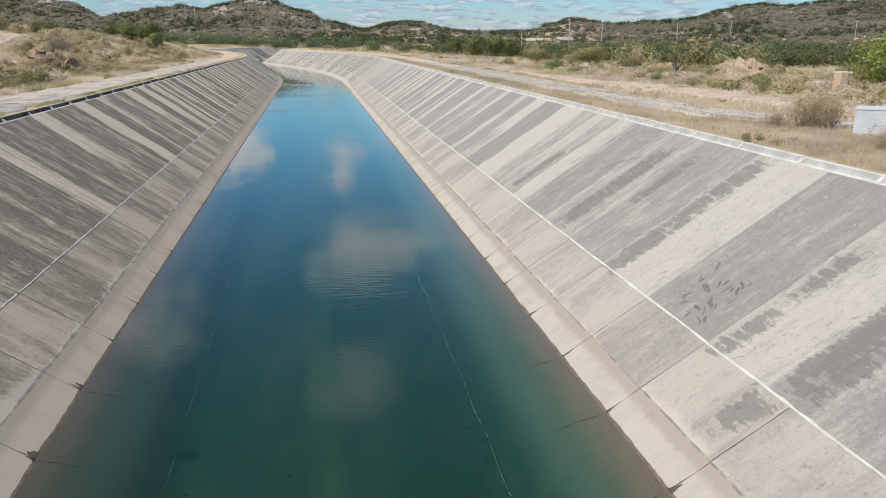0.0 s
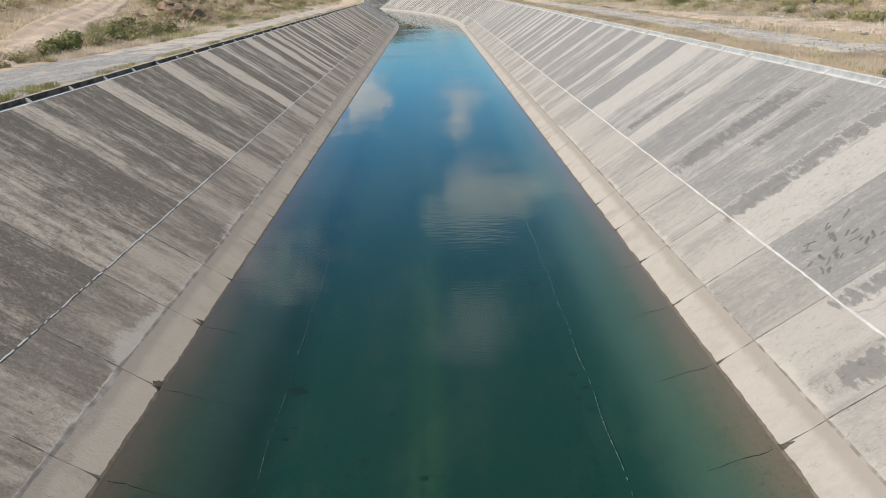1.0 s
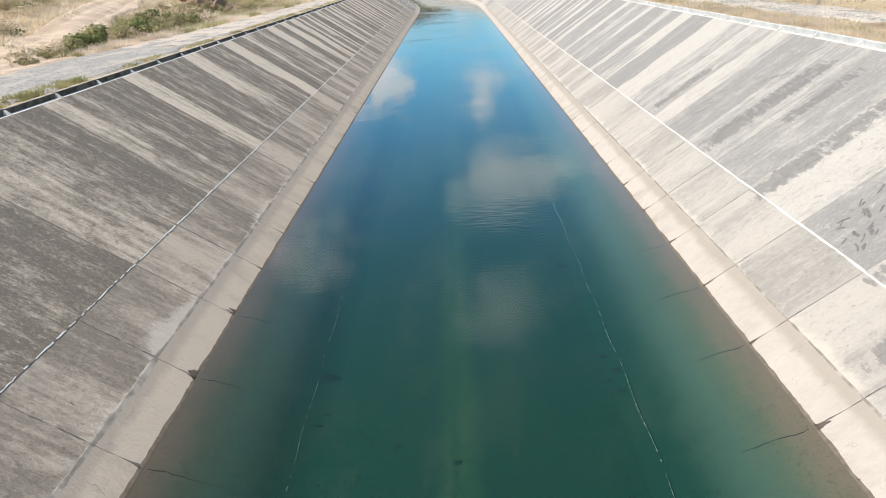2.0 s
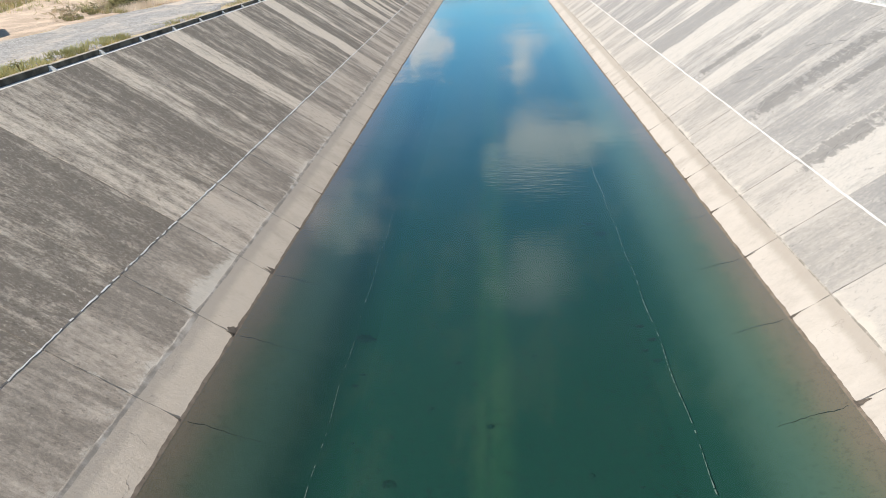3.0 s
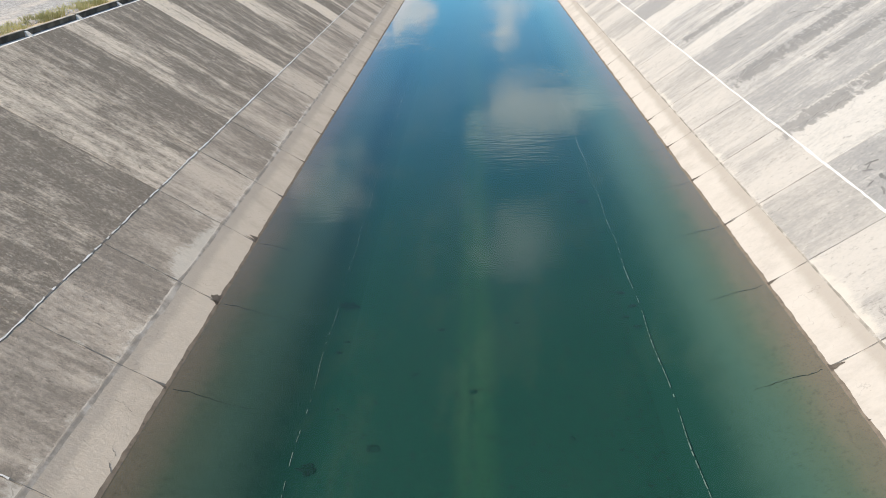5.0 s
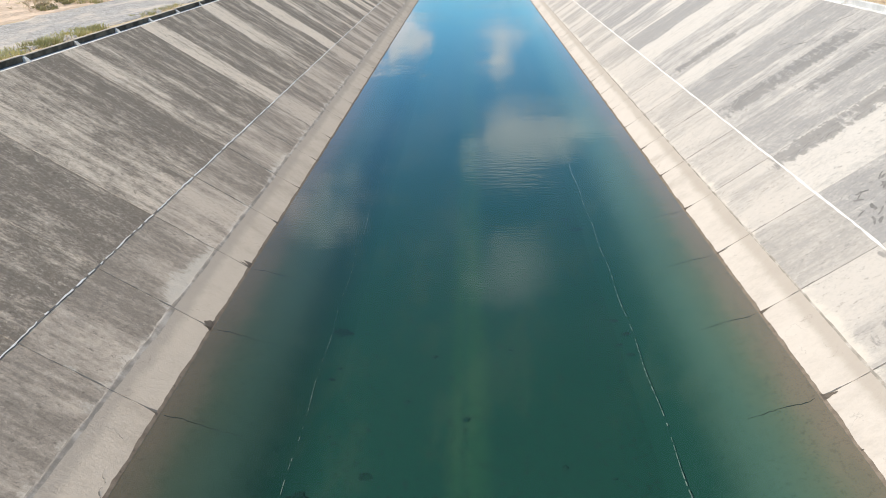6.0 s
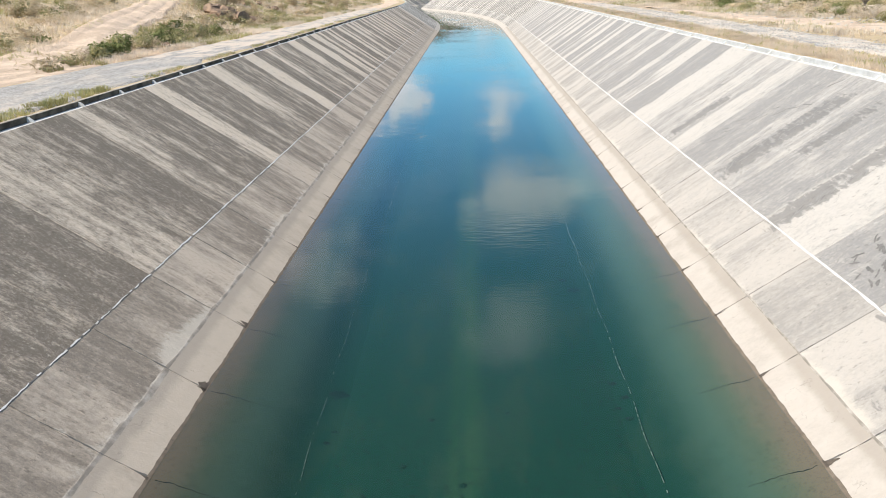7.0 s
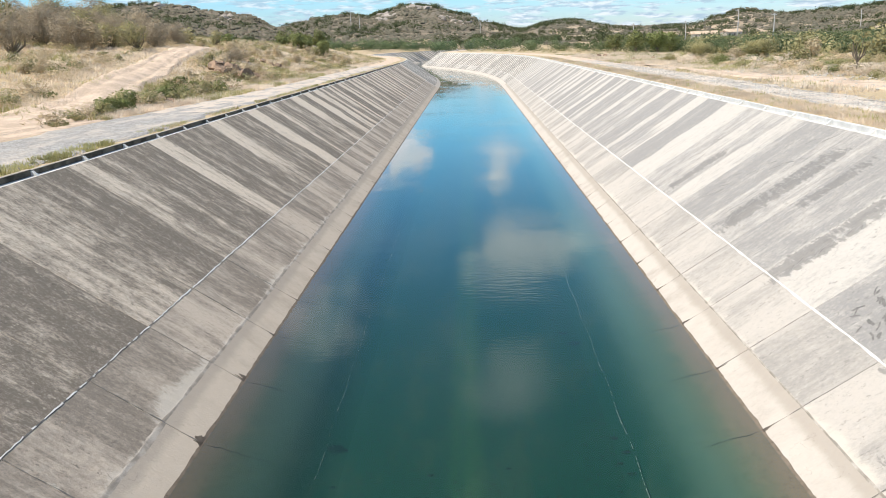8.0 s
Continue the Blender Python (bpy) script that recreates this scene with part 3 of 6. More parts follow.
def ground_height(x, y):
    """The height of the land at a place of the plan."""
    u = x - axis(y)
    side = abs(u)
    h = 4.47
    if u < 0:
        d = -17.2 - u
        h += mound(y) * smooth(0, 14, d) + 3.0 * smooth(22, 60, y) * (1 - 0.6 * smooth(150, 215, y)) * smooth(8, 45, d)
        h += 0.22 * rough(x, y, 0.22) * smooth(1, 7, d)
        h -= 1.6 * smooth(150, 240, y) * smooth(6, 30, d)
    else:
        h -= 0.9 * smooth(20, 60, u)
        h += 0.18 * rough(x, y, 0.2) * smooth(22, 30, u)
    r = math.hypot(x, y + 11)
    if r > 250:
        rise = smooth(330, 900, r)
        top = 3.0 - 0.22 * max(r - 950, 0) + min(r, 950) * math.tan(radians(skyline(math.degrees(math.atan2(x, y + 11)))))
        top = min(top, 7.4 + 900 * math.tan(radians(5)))
        h += (top - h) * rise * (1.0 + 0.10 * rough(x, y, 0.006))
        h += 2.0 * rough(x, y, 0.02) * smooth(300, 420, r)
    return h


# ---- ground: one sheet with the canal cut out of it ----
def steps(lo, hi, first, growth):
    out, v, d = [lo], lo, first
    while v < hi:
        v += d
        d *= growth
        out.append(min(v, hi))
    return out


def build_ground():
    offs = steps(KERB_OUT - 0.02, 1900, 0.9, 1.062)
    us = [-o for o in offs[::-1]] + offs
    half = len(offs)
    ys = [-v for v in steps(2.0, 600, 2.0, 1.3)[::-1]] + steps(0.0, 2100, 1.6, 1.016)
    verts, faces = [], []
    for y in ys:
        for u in us:
            x = u + axis(min(y, 387))
            z = ground_height(x, y)
            verts.append((x, y, z))
    n = len(us)
    for j in range(len(ys) - 1):
        for i in range(n - 1):
            if i == half - 1 and ys[j] < 387:
                continue
            faces.append((j * n + i, j * n + i + 1, (j + 1) * n + i + 1, (j + 1) * n + i))
    tagged(new("ground", mesh_of("ground", verts, faces, M["ground"], smooth=True)), "dry sandy ground with straw-coloured grass and scrub", "ground", kind="structure")


build_ground()


def ribbon(name, line, mat, label, lift, category="road", wobble=0.7, deep=0.03):
    """A road or track of given width laid over the land. line: x, y, half width."""
    pts = []
    for (x0, y0, w0), (x1, y1, w1) in zip(line, line[1:]):
        k = max(2, int(math.hypot(x1 - x0, y1 - y0) / 1.2))
        pts += [(x0 + (x1 - x0) * i / k, y0 + (y1 - y0) * i / k, w0 + (w1 - w0) * i / k) for i in range(k)]
    pts.append(line[-1])
    verts, faces, n = [], [], 17
    for i, (x, y, w) in enumerate(pts):
        a, b = pts[max(i - 1, 0)], pts[min(i + 1, len(pts) - 1)]
        d = Vector((b[0] - a[0], b[1] - a[1], 0)).normalized()
        side = Vector((d.y, -d.x, 0))
        for k in range(n):
            f = -1 + 2 * k / (n - 1)
            e = w * f + (wobble * noise.noise(Vector((x * 0.4, y * 0.4, 9 + f))) if abs(f) > 0.7 else 0)
            px, py = x + side.x * e, y + side.y * e
            edge = -0.22 if abs(f) > 0.95 else 0.0
            rut = -deep * math.exp(-((abs(f) - 0.45) / 0.15) ** 2) * (1 + 0.8 * noise.noise(Vector((x * 0.7, y * 0.35, f))))
            rut += 0.6 * deep * noise.noise(Vector((px * 1.3, py * 0.9, 4)))
            verts.append((px, py, ground_height(px, py) + lift + edge + rut))
    for i in range(len(pts) - 1):
        for k in range(n - 1):
            a = i * n + k
            faces.append((a, a + 1, a + n + 1, a + n))
    return tagged(new(name, mesh_of(name, verts, faces, mat, smooth=True)), label, category, kind="structure")


def along(u, y0, y1, half, step=6):
    k = int((y1 - y0) / step)
    return [(axis(y0 + (y1 - y0) * i / k) + u, y0 + (y1 - y0) * i / k, half) for i in range(k + 1)]


ribbon("road_left", [(-15.25, -28, 2.65), (-15.25, 24, 2.6), (-14.95, 32, 2.2), (-14.75, 40, 2.0)], M["gravel"], "grey gravel service road on top of the canal bank", 0.06)
ribbon("sandy_road_left", [(-14.9, 30, 2.15), (-14.75, 38, 2.0), (-14.6, 46, 1.9)] + along(-14.6, 52, 118, 1.8), M["dusty_gravel"], "sandy gravel service road further along the bank", 0.065)
ribbon("road_right", [(22.5, -28, 1.6), (22.0, 3, 1.6), (20.6, 10.5, 1.4), (18.2, 15, 1.4), (16.6, 19, 1.5)] + along(16.1, 24, 104, 1.55), M["dusty_gravel"], "dusty pale gravel service road beside dry grass", 0.06, wobble=0.7)
ribbon("dirt_verge", [(-19.6, -20, 2.2), (-19.8, 10, 2.6), (-20.2, 24, 2.6), (-17.9, 34, 0.9), (-17.0, 44, 0.5), (-16.9, 60, 0.3)], M["dirt"], "bare pink sandy dirt beside the gravel road", 0.05, "dirt road")
ribbon("dirt_track", [(-22.0, 12, 3.0), (-21.4, 24, 2.8), (-21.9, 32, 2.0), (-24.2, 44, 1.6), (-26.8, 57, 1.45), (-29.4, 71, 1.4), (-34, 92, 1.4)], M["dirt"], "sandy dirt track climbing the grassy spoil bank", 0.14, "dirt road", 0.5, 0.09)
ribbon("dirt_road_left", along(-15.2, 112, 330, 1.5), M["dirt"], "sandy service road on the bank round the bend", 0.05, "dirt road")
ribbon("dirt_road_right", along(16.5, 100, 330, 1.8), M["dirt"], "sandy service road along the canal top", 0.05, "dirt road")
CLEARING = [(22.6, 22, 0.7), (22.2, 30, 1.6), (21.8, 37, 2.1), (21.0, 44, 1.9), (19.9, 51, 1.3), (19.2, 60, 0.9), (18.9, 78, 0.5)]
ribbon("dirt_clearing", CLEARING, M["dirt"], "bare sandy clearing beside the gravel road", 0.10, "dirt road", 1.0)


# ---- canal ----
def slope_matrix(side, y, z):
    """Frame of a piece on a bank: x along the canal, y up the slope, z off the surface."""
    up = Vector((side * SLOPE, 0, 1)) / NORMAL
    run = Vector((0, -side, 0))
    out = run.cross(up)
    m = Matrix((run, up, out)).transposed().to_4x4()
    m.translation = (side * (WATER_HALF + SLOPE * z), y + (BAY if side > 0 else 0), z)
    return m


def slab_mesh(name, length, mat, seed, jag=0.0, rise=0.0, proud=0.0):
    """A panel of the lining, 3 m along the canal, with eased edges; jag: a broken lower edge."""
    rnd = random.Random(seed)
    gap, ease, thick = (0.003 if rise < 0.5 else 0.006 if length < 2.5 else 0.007), 0.008, 0.12
    n = 18 if jag else 2
    low = []
    for i in range(n + 1):
        u = gap + (BAY - 2 * gap) * i / n
        v = 0.002
        if jag:
            v = 0.004 + jag * rnd.random() ** 2
            if i in (0, n):
                v += jag * 1.2
        low.append((u, v))
    top = length - 0.002
    outline = low + [(BAY - gap, top), (gap, top)]
    verts, uvs = [], []
    cx, cy = BAY / 2, length / 2
    for u, v in outline:
        verts.append((u, v, proud - ease))
    for u, v in outline:
        verts.append((u + ease * (1 if u < cx else -1), v + ease * (1 if v < cy else -1), proud))
    for u, v in outline:
        verts.append((u, v, proud - thick))
    k = len(outline)
    faces = [tuple(range(k, 2 * k))]
    for i in range(k):
        j = (i + 1) % k
        faces.append((i, j, j + k, i + k))
        faces.append((i + 2 * k, j + 2 * k, j, i))
    uvs = [(v[0], v[1] + rise) for v in verts]
    return mesh_of(name, verts, faces, mat, uvs)


ROWS = {"toe": (-0.05, Z_TOE, 0.02), "lower": (Z_TOE, Z_MID, 0.028), "upper": (Z_MID, Z_TOP, 0.028)}
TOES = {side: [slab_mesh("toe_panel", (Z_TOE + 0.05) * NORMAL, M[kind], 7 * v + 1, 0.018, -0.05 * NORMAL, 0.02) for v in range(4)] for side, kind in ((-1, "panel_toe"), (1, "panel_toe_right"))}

# how clean the concrete is along each row, 0 stained to 1 bleached: from this y on
WASH = {
    ("upper", -1): [(-30, 0.25), (-3, 0.04), (0, 0.08), (1.4, 0.18), (3, 0.16), (3.7, 0.0), (6, 0.54), (7.7, 0.36), (9, 0.2), (10.2, 0.08), (12, 0.5), (13.1, 0.24), (15, 0.1), (18, 0.86), (19.5, 0.16), (21.6, 0.3), (22.6, 0.12),
                    (24.8, 0.8), (26.6, 0.3), (27, 0.14), (29.3, 0.3), (30.4, 0.12), (31.3, 1.05), (33.3, 0.12), (35.7, 0.8), (37, 0.16), (39.6, 0.6), (40.4, 0.14), (42.0, 1.05), (44.2, 0.1), (46.4, 1.1), (48.5, 0.14), (50.0, 1.1), (52, 0.1)],
    ("upper", 1): [(-30, 0.3), (-3, 0.2), (0.147, 0.3), (0.9, 0.85), (2.3, 0.6), (3.147, 0.08), (6.147, 0.95), (8.4, 0.6), (9.2, 0.22), (12.147, 0.42), (13.2, 0.3), (14.3, 0.45), (15.2, 0.06), (17.6, 0.25), (18.147, 0.78), (19.6, 0.4), (21.0, 0.72), (22.2, 0.42),
                   (24.0, 0.97), (26.8, 0.0), (29.9, 0.9), (31.6, 0.15), (33.8, 0.75), (34.7, 0.1), (37.9, 0.9), (38.9, 0.25), (41, 0.55), (42, 0.2), (44.2, 0.9), (45.4, 0.18), (49.9, 0.97), (51.2, 0.12)],
    ("lower", -1): [(-30, 0.22), (0, 0.4), (3, 0.26), (6, 0.62), (9, 0.42), (10.5, 0.3), (12, 0.55), (15, 0.34), (18, 0.85), (20, 0.4), (24, 0.75), (27, 0.4), (31, 0.9), (33, 0.45)],
    ("lower", 1): [(-30, 0.5), (-3, 0.5), (0.147, 0.8), (3.147, 0.3), (6.147, 0.82), (9.147, 0.55), (12.147, 0.62), (15.147, 0.42), (18.147, 0.85), (21.147, 0.55), (23.8, 0.9), (26.8, 0.3), (30, 0.85), (32, 0.4)],
}
# strips marked by the float on the right-hand bank: y from, y to, height from, height to
COMBED = [(8.1, 9.3, 1.4, 4.2), (-0.4, 1.0, 1.5, 3.2), (2.2, 3.1, 1.4, 2.2), (2.3, 3.1, 2.5, 3.3), (13.0, 14.4, 1.5, 3.9), (20.0, 21.0, 1.5, 3.0), (0.2, 1.2, 0.8, 1.3), (11.2, 12.1, 2.6, 3.9)]


def strip_tone(row, side, y):
    """Cleanness at y; past the plan's end every second bay or so has a bleached strip of its own width."""
    plan = WASH[row, side]
    if y > plan[-1][0] + 1.0:
        bay = math.floor((y - (0.147 if side > 0 else 0)) / BAY)
        r = random.Random(bay * 11 + side)
        u = (y - bay * BAY) / BAY
        wide, pale, stained = r.uniform(0.3, 0.62), r.uniform(0.85, 1.15), r.uniform(0.02, 0.25)
        if row == "lower":
            pale, stained = 0.5 + 0.4 * pale, 0.2 + stained
        return pale if (u > 1 - wide if r.random() < 0.75 else abs(u - 0.4) < wide / 3) else stained
    tone = plan[0][1]
    for (y0, value) in plan:
        if y >= y0:
            tone = value
    return tone


def bank_slab(row, side, y_bay, z0, z1, proud):
    """A panel of the lining with eased edges; each vertex keeps how clean its strip is."""
    cols, rows_up, ease, thick = 18, 10 if row == "upper" else 5, 0.008, 0.12
    length = (z1 - z0) * NORMAL
    gap = 0.006 if row == "lower" else 0.005
    us = [gap, gap + ease] + [gap + ease + (BAY - 2 * gap - 2 * ease) * k / cols for k in range(1, cols)] + [BAY - gap - ease, BAY - gap]
    vs = [0.002, 0.002 + ease] + [length * k / rows_up for k in range(1, rows_up)] + [length - 0.002 - ease, length - 0.002]
    verts, uvs, plan, faces = [], [], [], []
    fade = random.Random(int(y_bay * 7) + side).random()
    n = len(us)
    for j, v in enumerate(vs):
        for i, u in enumerate(us):
            edge = i in (0, n - 1) or j in (0, len(vs) - 1)
            verts.append((u, v, proud - (ease if edge else 0)))
            uvs.append((u, v + z0 * NORMAL))
            y = y_bay + (BAY - u if side > 0 else u)
            z = z0 + v / NORMAL
            lean = 0.38 * noise.noise(Vector((y_bay, z * 0.8, side))) + 0.16 * noise.noise(Vector((y_bay, z * 2.6, side))) if 0.2 < u < BAY - 0.2 else 0.0
            combed = 0.0
            if side > 0:
                for a, b, c, d in COMBED:
                    combed = max(combed, smooth(a - 0.1, a + 0.3, y) * (1 - smooth(b - 0.3, b + 0.1, y)) * smooth(c - 0.3, c + 0.1, z) * (1 - smooth(d - 0.2, d + 0.2, z)))
            chalk = 0.0
            if row == "lower":
                chalk = (1 - smooth(0.0, 0.36, v)) * (1.0 if side > 0 or not 3 < y < 6 else 1.5) * (0.62 + 0.7 * noise.noise(Vector((y * 0.35, side * 7, 1))))
            if row == "lower" and side < 0:
                rim = min(u, BAY - u)
                chalk = max(chalk, 0.55 * (1 - smooth(0.02, 0.25, rim)) * (1 - smooth(0.5, 1.3, v)) + 0.35 * noise.noise(Vector((y * 0.9, z * 2.0, 3))))
                if 3 < y < 6:
                    chalk = max(chalk, 0.85 * (1 - smooth(0.1, 0.75, v)) * smooth(3.0, 3.4, y) * (1 - smooth(4.6, 5.9, y)))
            tone = strip_tone(row, side, min(max(y + lean, y_bay + 0.01), y_bay + BAY - 0.01))
            if row == "upper" and y_bay > 19 and tone > 0.5:
                # some bleached strips give out half way down the slope
                cut = Z_MID + (Z_TOP - Z_MID) * (0.2 + 0.6 * fade)
                if fade < 0.55:
                    tone -= 0.6 * (1 - smooth(cut - 0.4, cut + 0.5, z)) * (0.4 + fade)
            if row == "lower":
                tone += 0.35 * noise.noise(Vector((y * 0.55, z * 0.9, side * 9)))
            plan.append((tone, combed, chalk, 1.0))
    for j in range(len(vs) - 1):
        for i in range(n - 1):
            a = j * n + i
            faces.append((a, a + 1, a + n + 1, a + n))
    ring = [i for i in range(n)] + [j * n + n - 1 for j in range(1, len(vs))] + [(len(vs) - 1) * n + i for i in range(n - 2, -1, -1)] + [j * n for j in range(len(vs) - 2, 0, -1)]
    base = len(verts)
    for k in ring:
        verts.append((verts[k][0], verts[k][1], proud - thick))
        uvs.append(uvs[k])
        plan.append(plan[k])
    for k in range(len(ring)):
        q = (k + 1) % len(ring)
        faces.append((ring[q], ring[k], base + k, base + q))
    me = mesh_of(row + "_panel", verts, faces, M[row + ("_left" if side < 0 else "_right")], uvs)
    layer = me.attributes.new("wash", "FLOAT_COLOR", "POINT")
    layer.data.foreach_set("color", np.asarray(plan, dtype=np.float32).ravel())
    return me


def strip(side, prof, y0, y1, step):
    """Vertices and faces of a profile (u, z) swept along the canal."""
    k = max(1, int(round((y1 - y0) / step)))
    verts, faces, uvs = [], [], []
    for i in range(k + 1):
        y = y0 + (y1 - y0) * i / k
        for u, z in prof:
            verts.append((side * u + axis(y), y, z))
    n = len(prof)
    for i in range(k):
        for j in range(n - 1):
            a = i * n + j
            f = (a, a + 1, a + n + 1, a + n)
            faces.append(f if side < 0 else f[::-1])
    return verts, faces


def at_slope(z, off=0.0):
    """Profile point on the bank at height z, off metres below the surface."""
    return WATER_HALF + SLOPE * z + off / NORMAL, z - off * SLOPE / NORMAL


def ragged_joint(seed, open_by):
    """A thin dark crack of uneven width, lying in a joint."""
    r = random.Random(seed)
    top, n = (Z_MID + 0.02) * NORMAL, 26
    verts, faces = [], []
    drift = 0.0
    for k in range(n + 1):
        v = top * k / n
        drift = 0.75 * drift + r.uniform(-0.008, 0.008)
        w = 0.003 + 0.010 * r.random() ** 2
        if v < 0.34:
            w += 0.028 * (1 - v / 0.34) * (0.5 + r.random())
        elif v < 0.75:
            w = open_by * (0.001 + 0.003 * r.random())
        else:
            w *= 0.5 + 0.5 * open_by
        lift = 0.0225 if v < (Z_TOE + 0.05) * NORMAL else 0.0305
        verts += [(drift - w, v, lift), (drift + w, v, lift)]
        if k:
            a = 2 * k
            faces.append((a - 2, a - 1, a + 1, a))
    return mesh_of("open_joint", verts, faces, M["joint"])


RAGGED = {-1: [ragged_joint(s, 2.2) for s in range(6)], 1: [ragged_joint(s, 1.2) for s in range(6)]}


def stain_mesh(length, width, seed, kind):
    """An uneven dark smear, lying flat on a panel."""
    r = random.Random(seed)
    n = 12
    pts = []
    for k in range(2 * n):
        t = k / n if k < n else 2 - k / n
        half = width * (0.35 + 0.65 * math.sin(math.pi * min(t, 1.0)) ** 0.5) * (0.5 + 0.6 * r.random())
        bow = 0.12 * length * math.sin(2.4 * t + seed)
        pts.append((length * (t - 0.5), bow + (half if k < n else -half), 0.0))
    return mesh_of("stain", pts + [(0, 0.12 * length * math.sin(1.2 + seed), 0.0)], [((k + 1) % (2 * n), k, 2 * n) for k in range(2 * n)], M[kind])


FOOT_OUT, FOOT_IN = 3.713, 2.75


def foot_height(u):
    """Height of the rounded foot of the slope at a distance from the axis."""
    t = min(max((FOOT_OUT - u) / (FOOT_OUT - FOOT_IN), 0.0), 1.0)
    return -(1 - t) ** 2 * 1.25 - 2 * t * (1 - t) * DEPTH - t * t * (DEPTH + 0.035)


def nick_mesh(half, tall, seed):
    """A dark chip out of the lower edge of a panel, narrowing up the slope."""
    r = random.Random(seed)
    n, lean = 7, r.uniform(-0.25, 0.25)
    left = [(lean * tall * k / n - half * (1 - (k / n) ** 0.7) * r.uniform(0.5, 1.1), tall * k / n, 0.0) for k in range(n)]
    right = [(lean * tall * k / n + half * (1 - (k / n) ** 0.7) * r.uniform(0.5, 1.1), tall * k / n, 0.0) for k in range(n)]
    pts = [(p[0], p[1] - 0.01, 0.0262) for p in left + right[::-1]]
    return mesh_of("chipped_edge", pts + [(0, tall * 0.1, 0.0262)], [((k + 1) % (2 * n), k, 2 * n)[::-1] for k in range(2 * n)], M["chip"])


def crack_mesh(points, wide, seed, kind="joint", lift=0.0262):
    """A forked hair crack along points (across, up) in a bank's frame."""
    r = random.Random(seed)
    verts, faces = [], []
    pts = []
    for (a, c), (d, e) in zip(points, points[1:]):
        for k in range(6):
            t = k / 6
            pts.append((a + (d - a) * t + r.uniform(-0.02, 0.02), c + (e - c) * t))
    for k, (a, c) in enumerate(pts):
        w = wide * (1 - 0.8 * k / len(pts)) * r.uniform(0.4, 1.2)
        verts += [(a - w, c, lift), (a + w, c, lift)]
        if k:
            faces.append((2 * k - 2, 2 * k - 1, 2 * k + 1, 2 * k))
    return mesh_of("crack", verts, faces, M[kind])


SUNK = [crack_mesh([(0, 0), (0.01, -0.5), (-0.02, -1.0), (0.01, -1.4 - 0.1 * s)], 0.015, 70 + s, "bed_joint", 0.020) for s in range(5)]


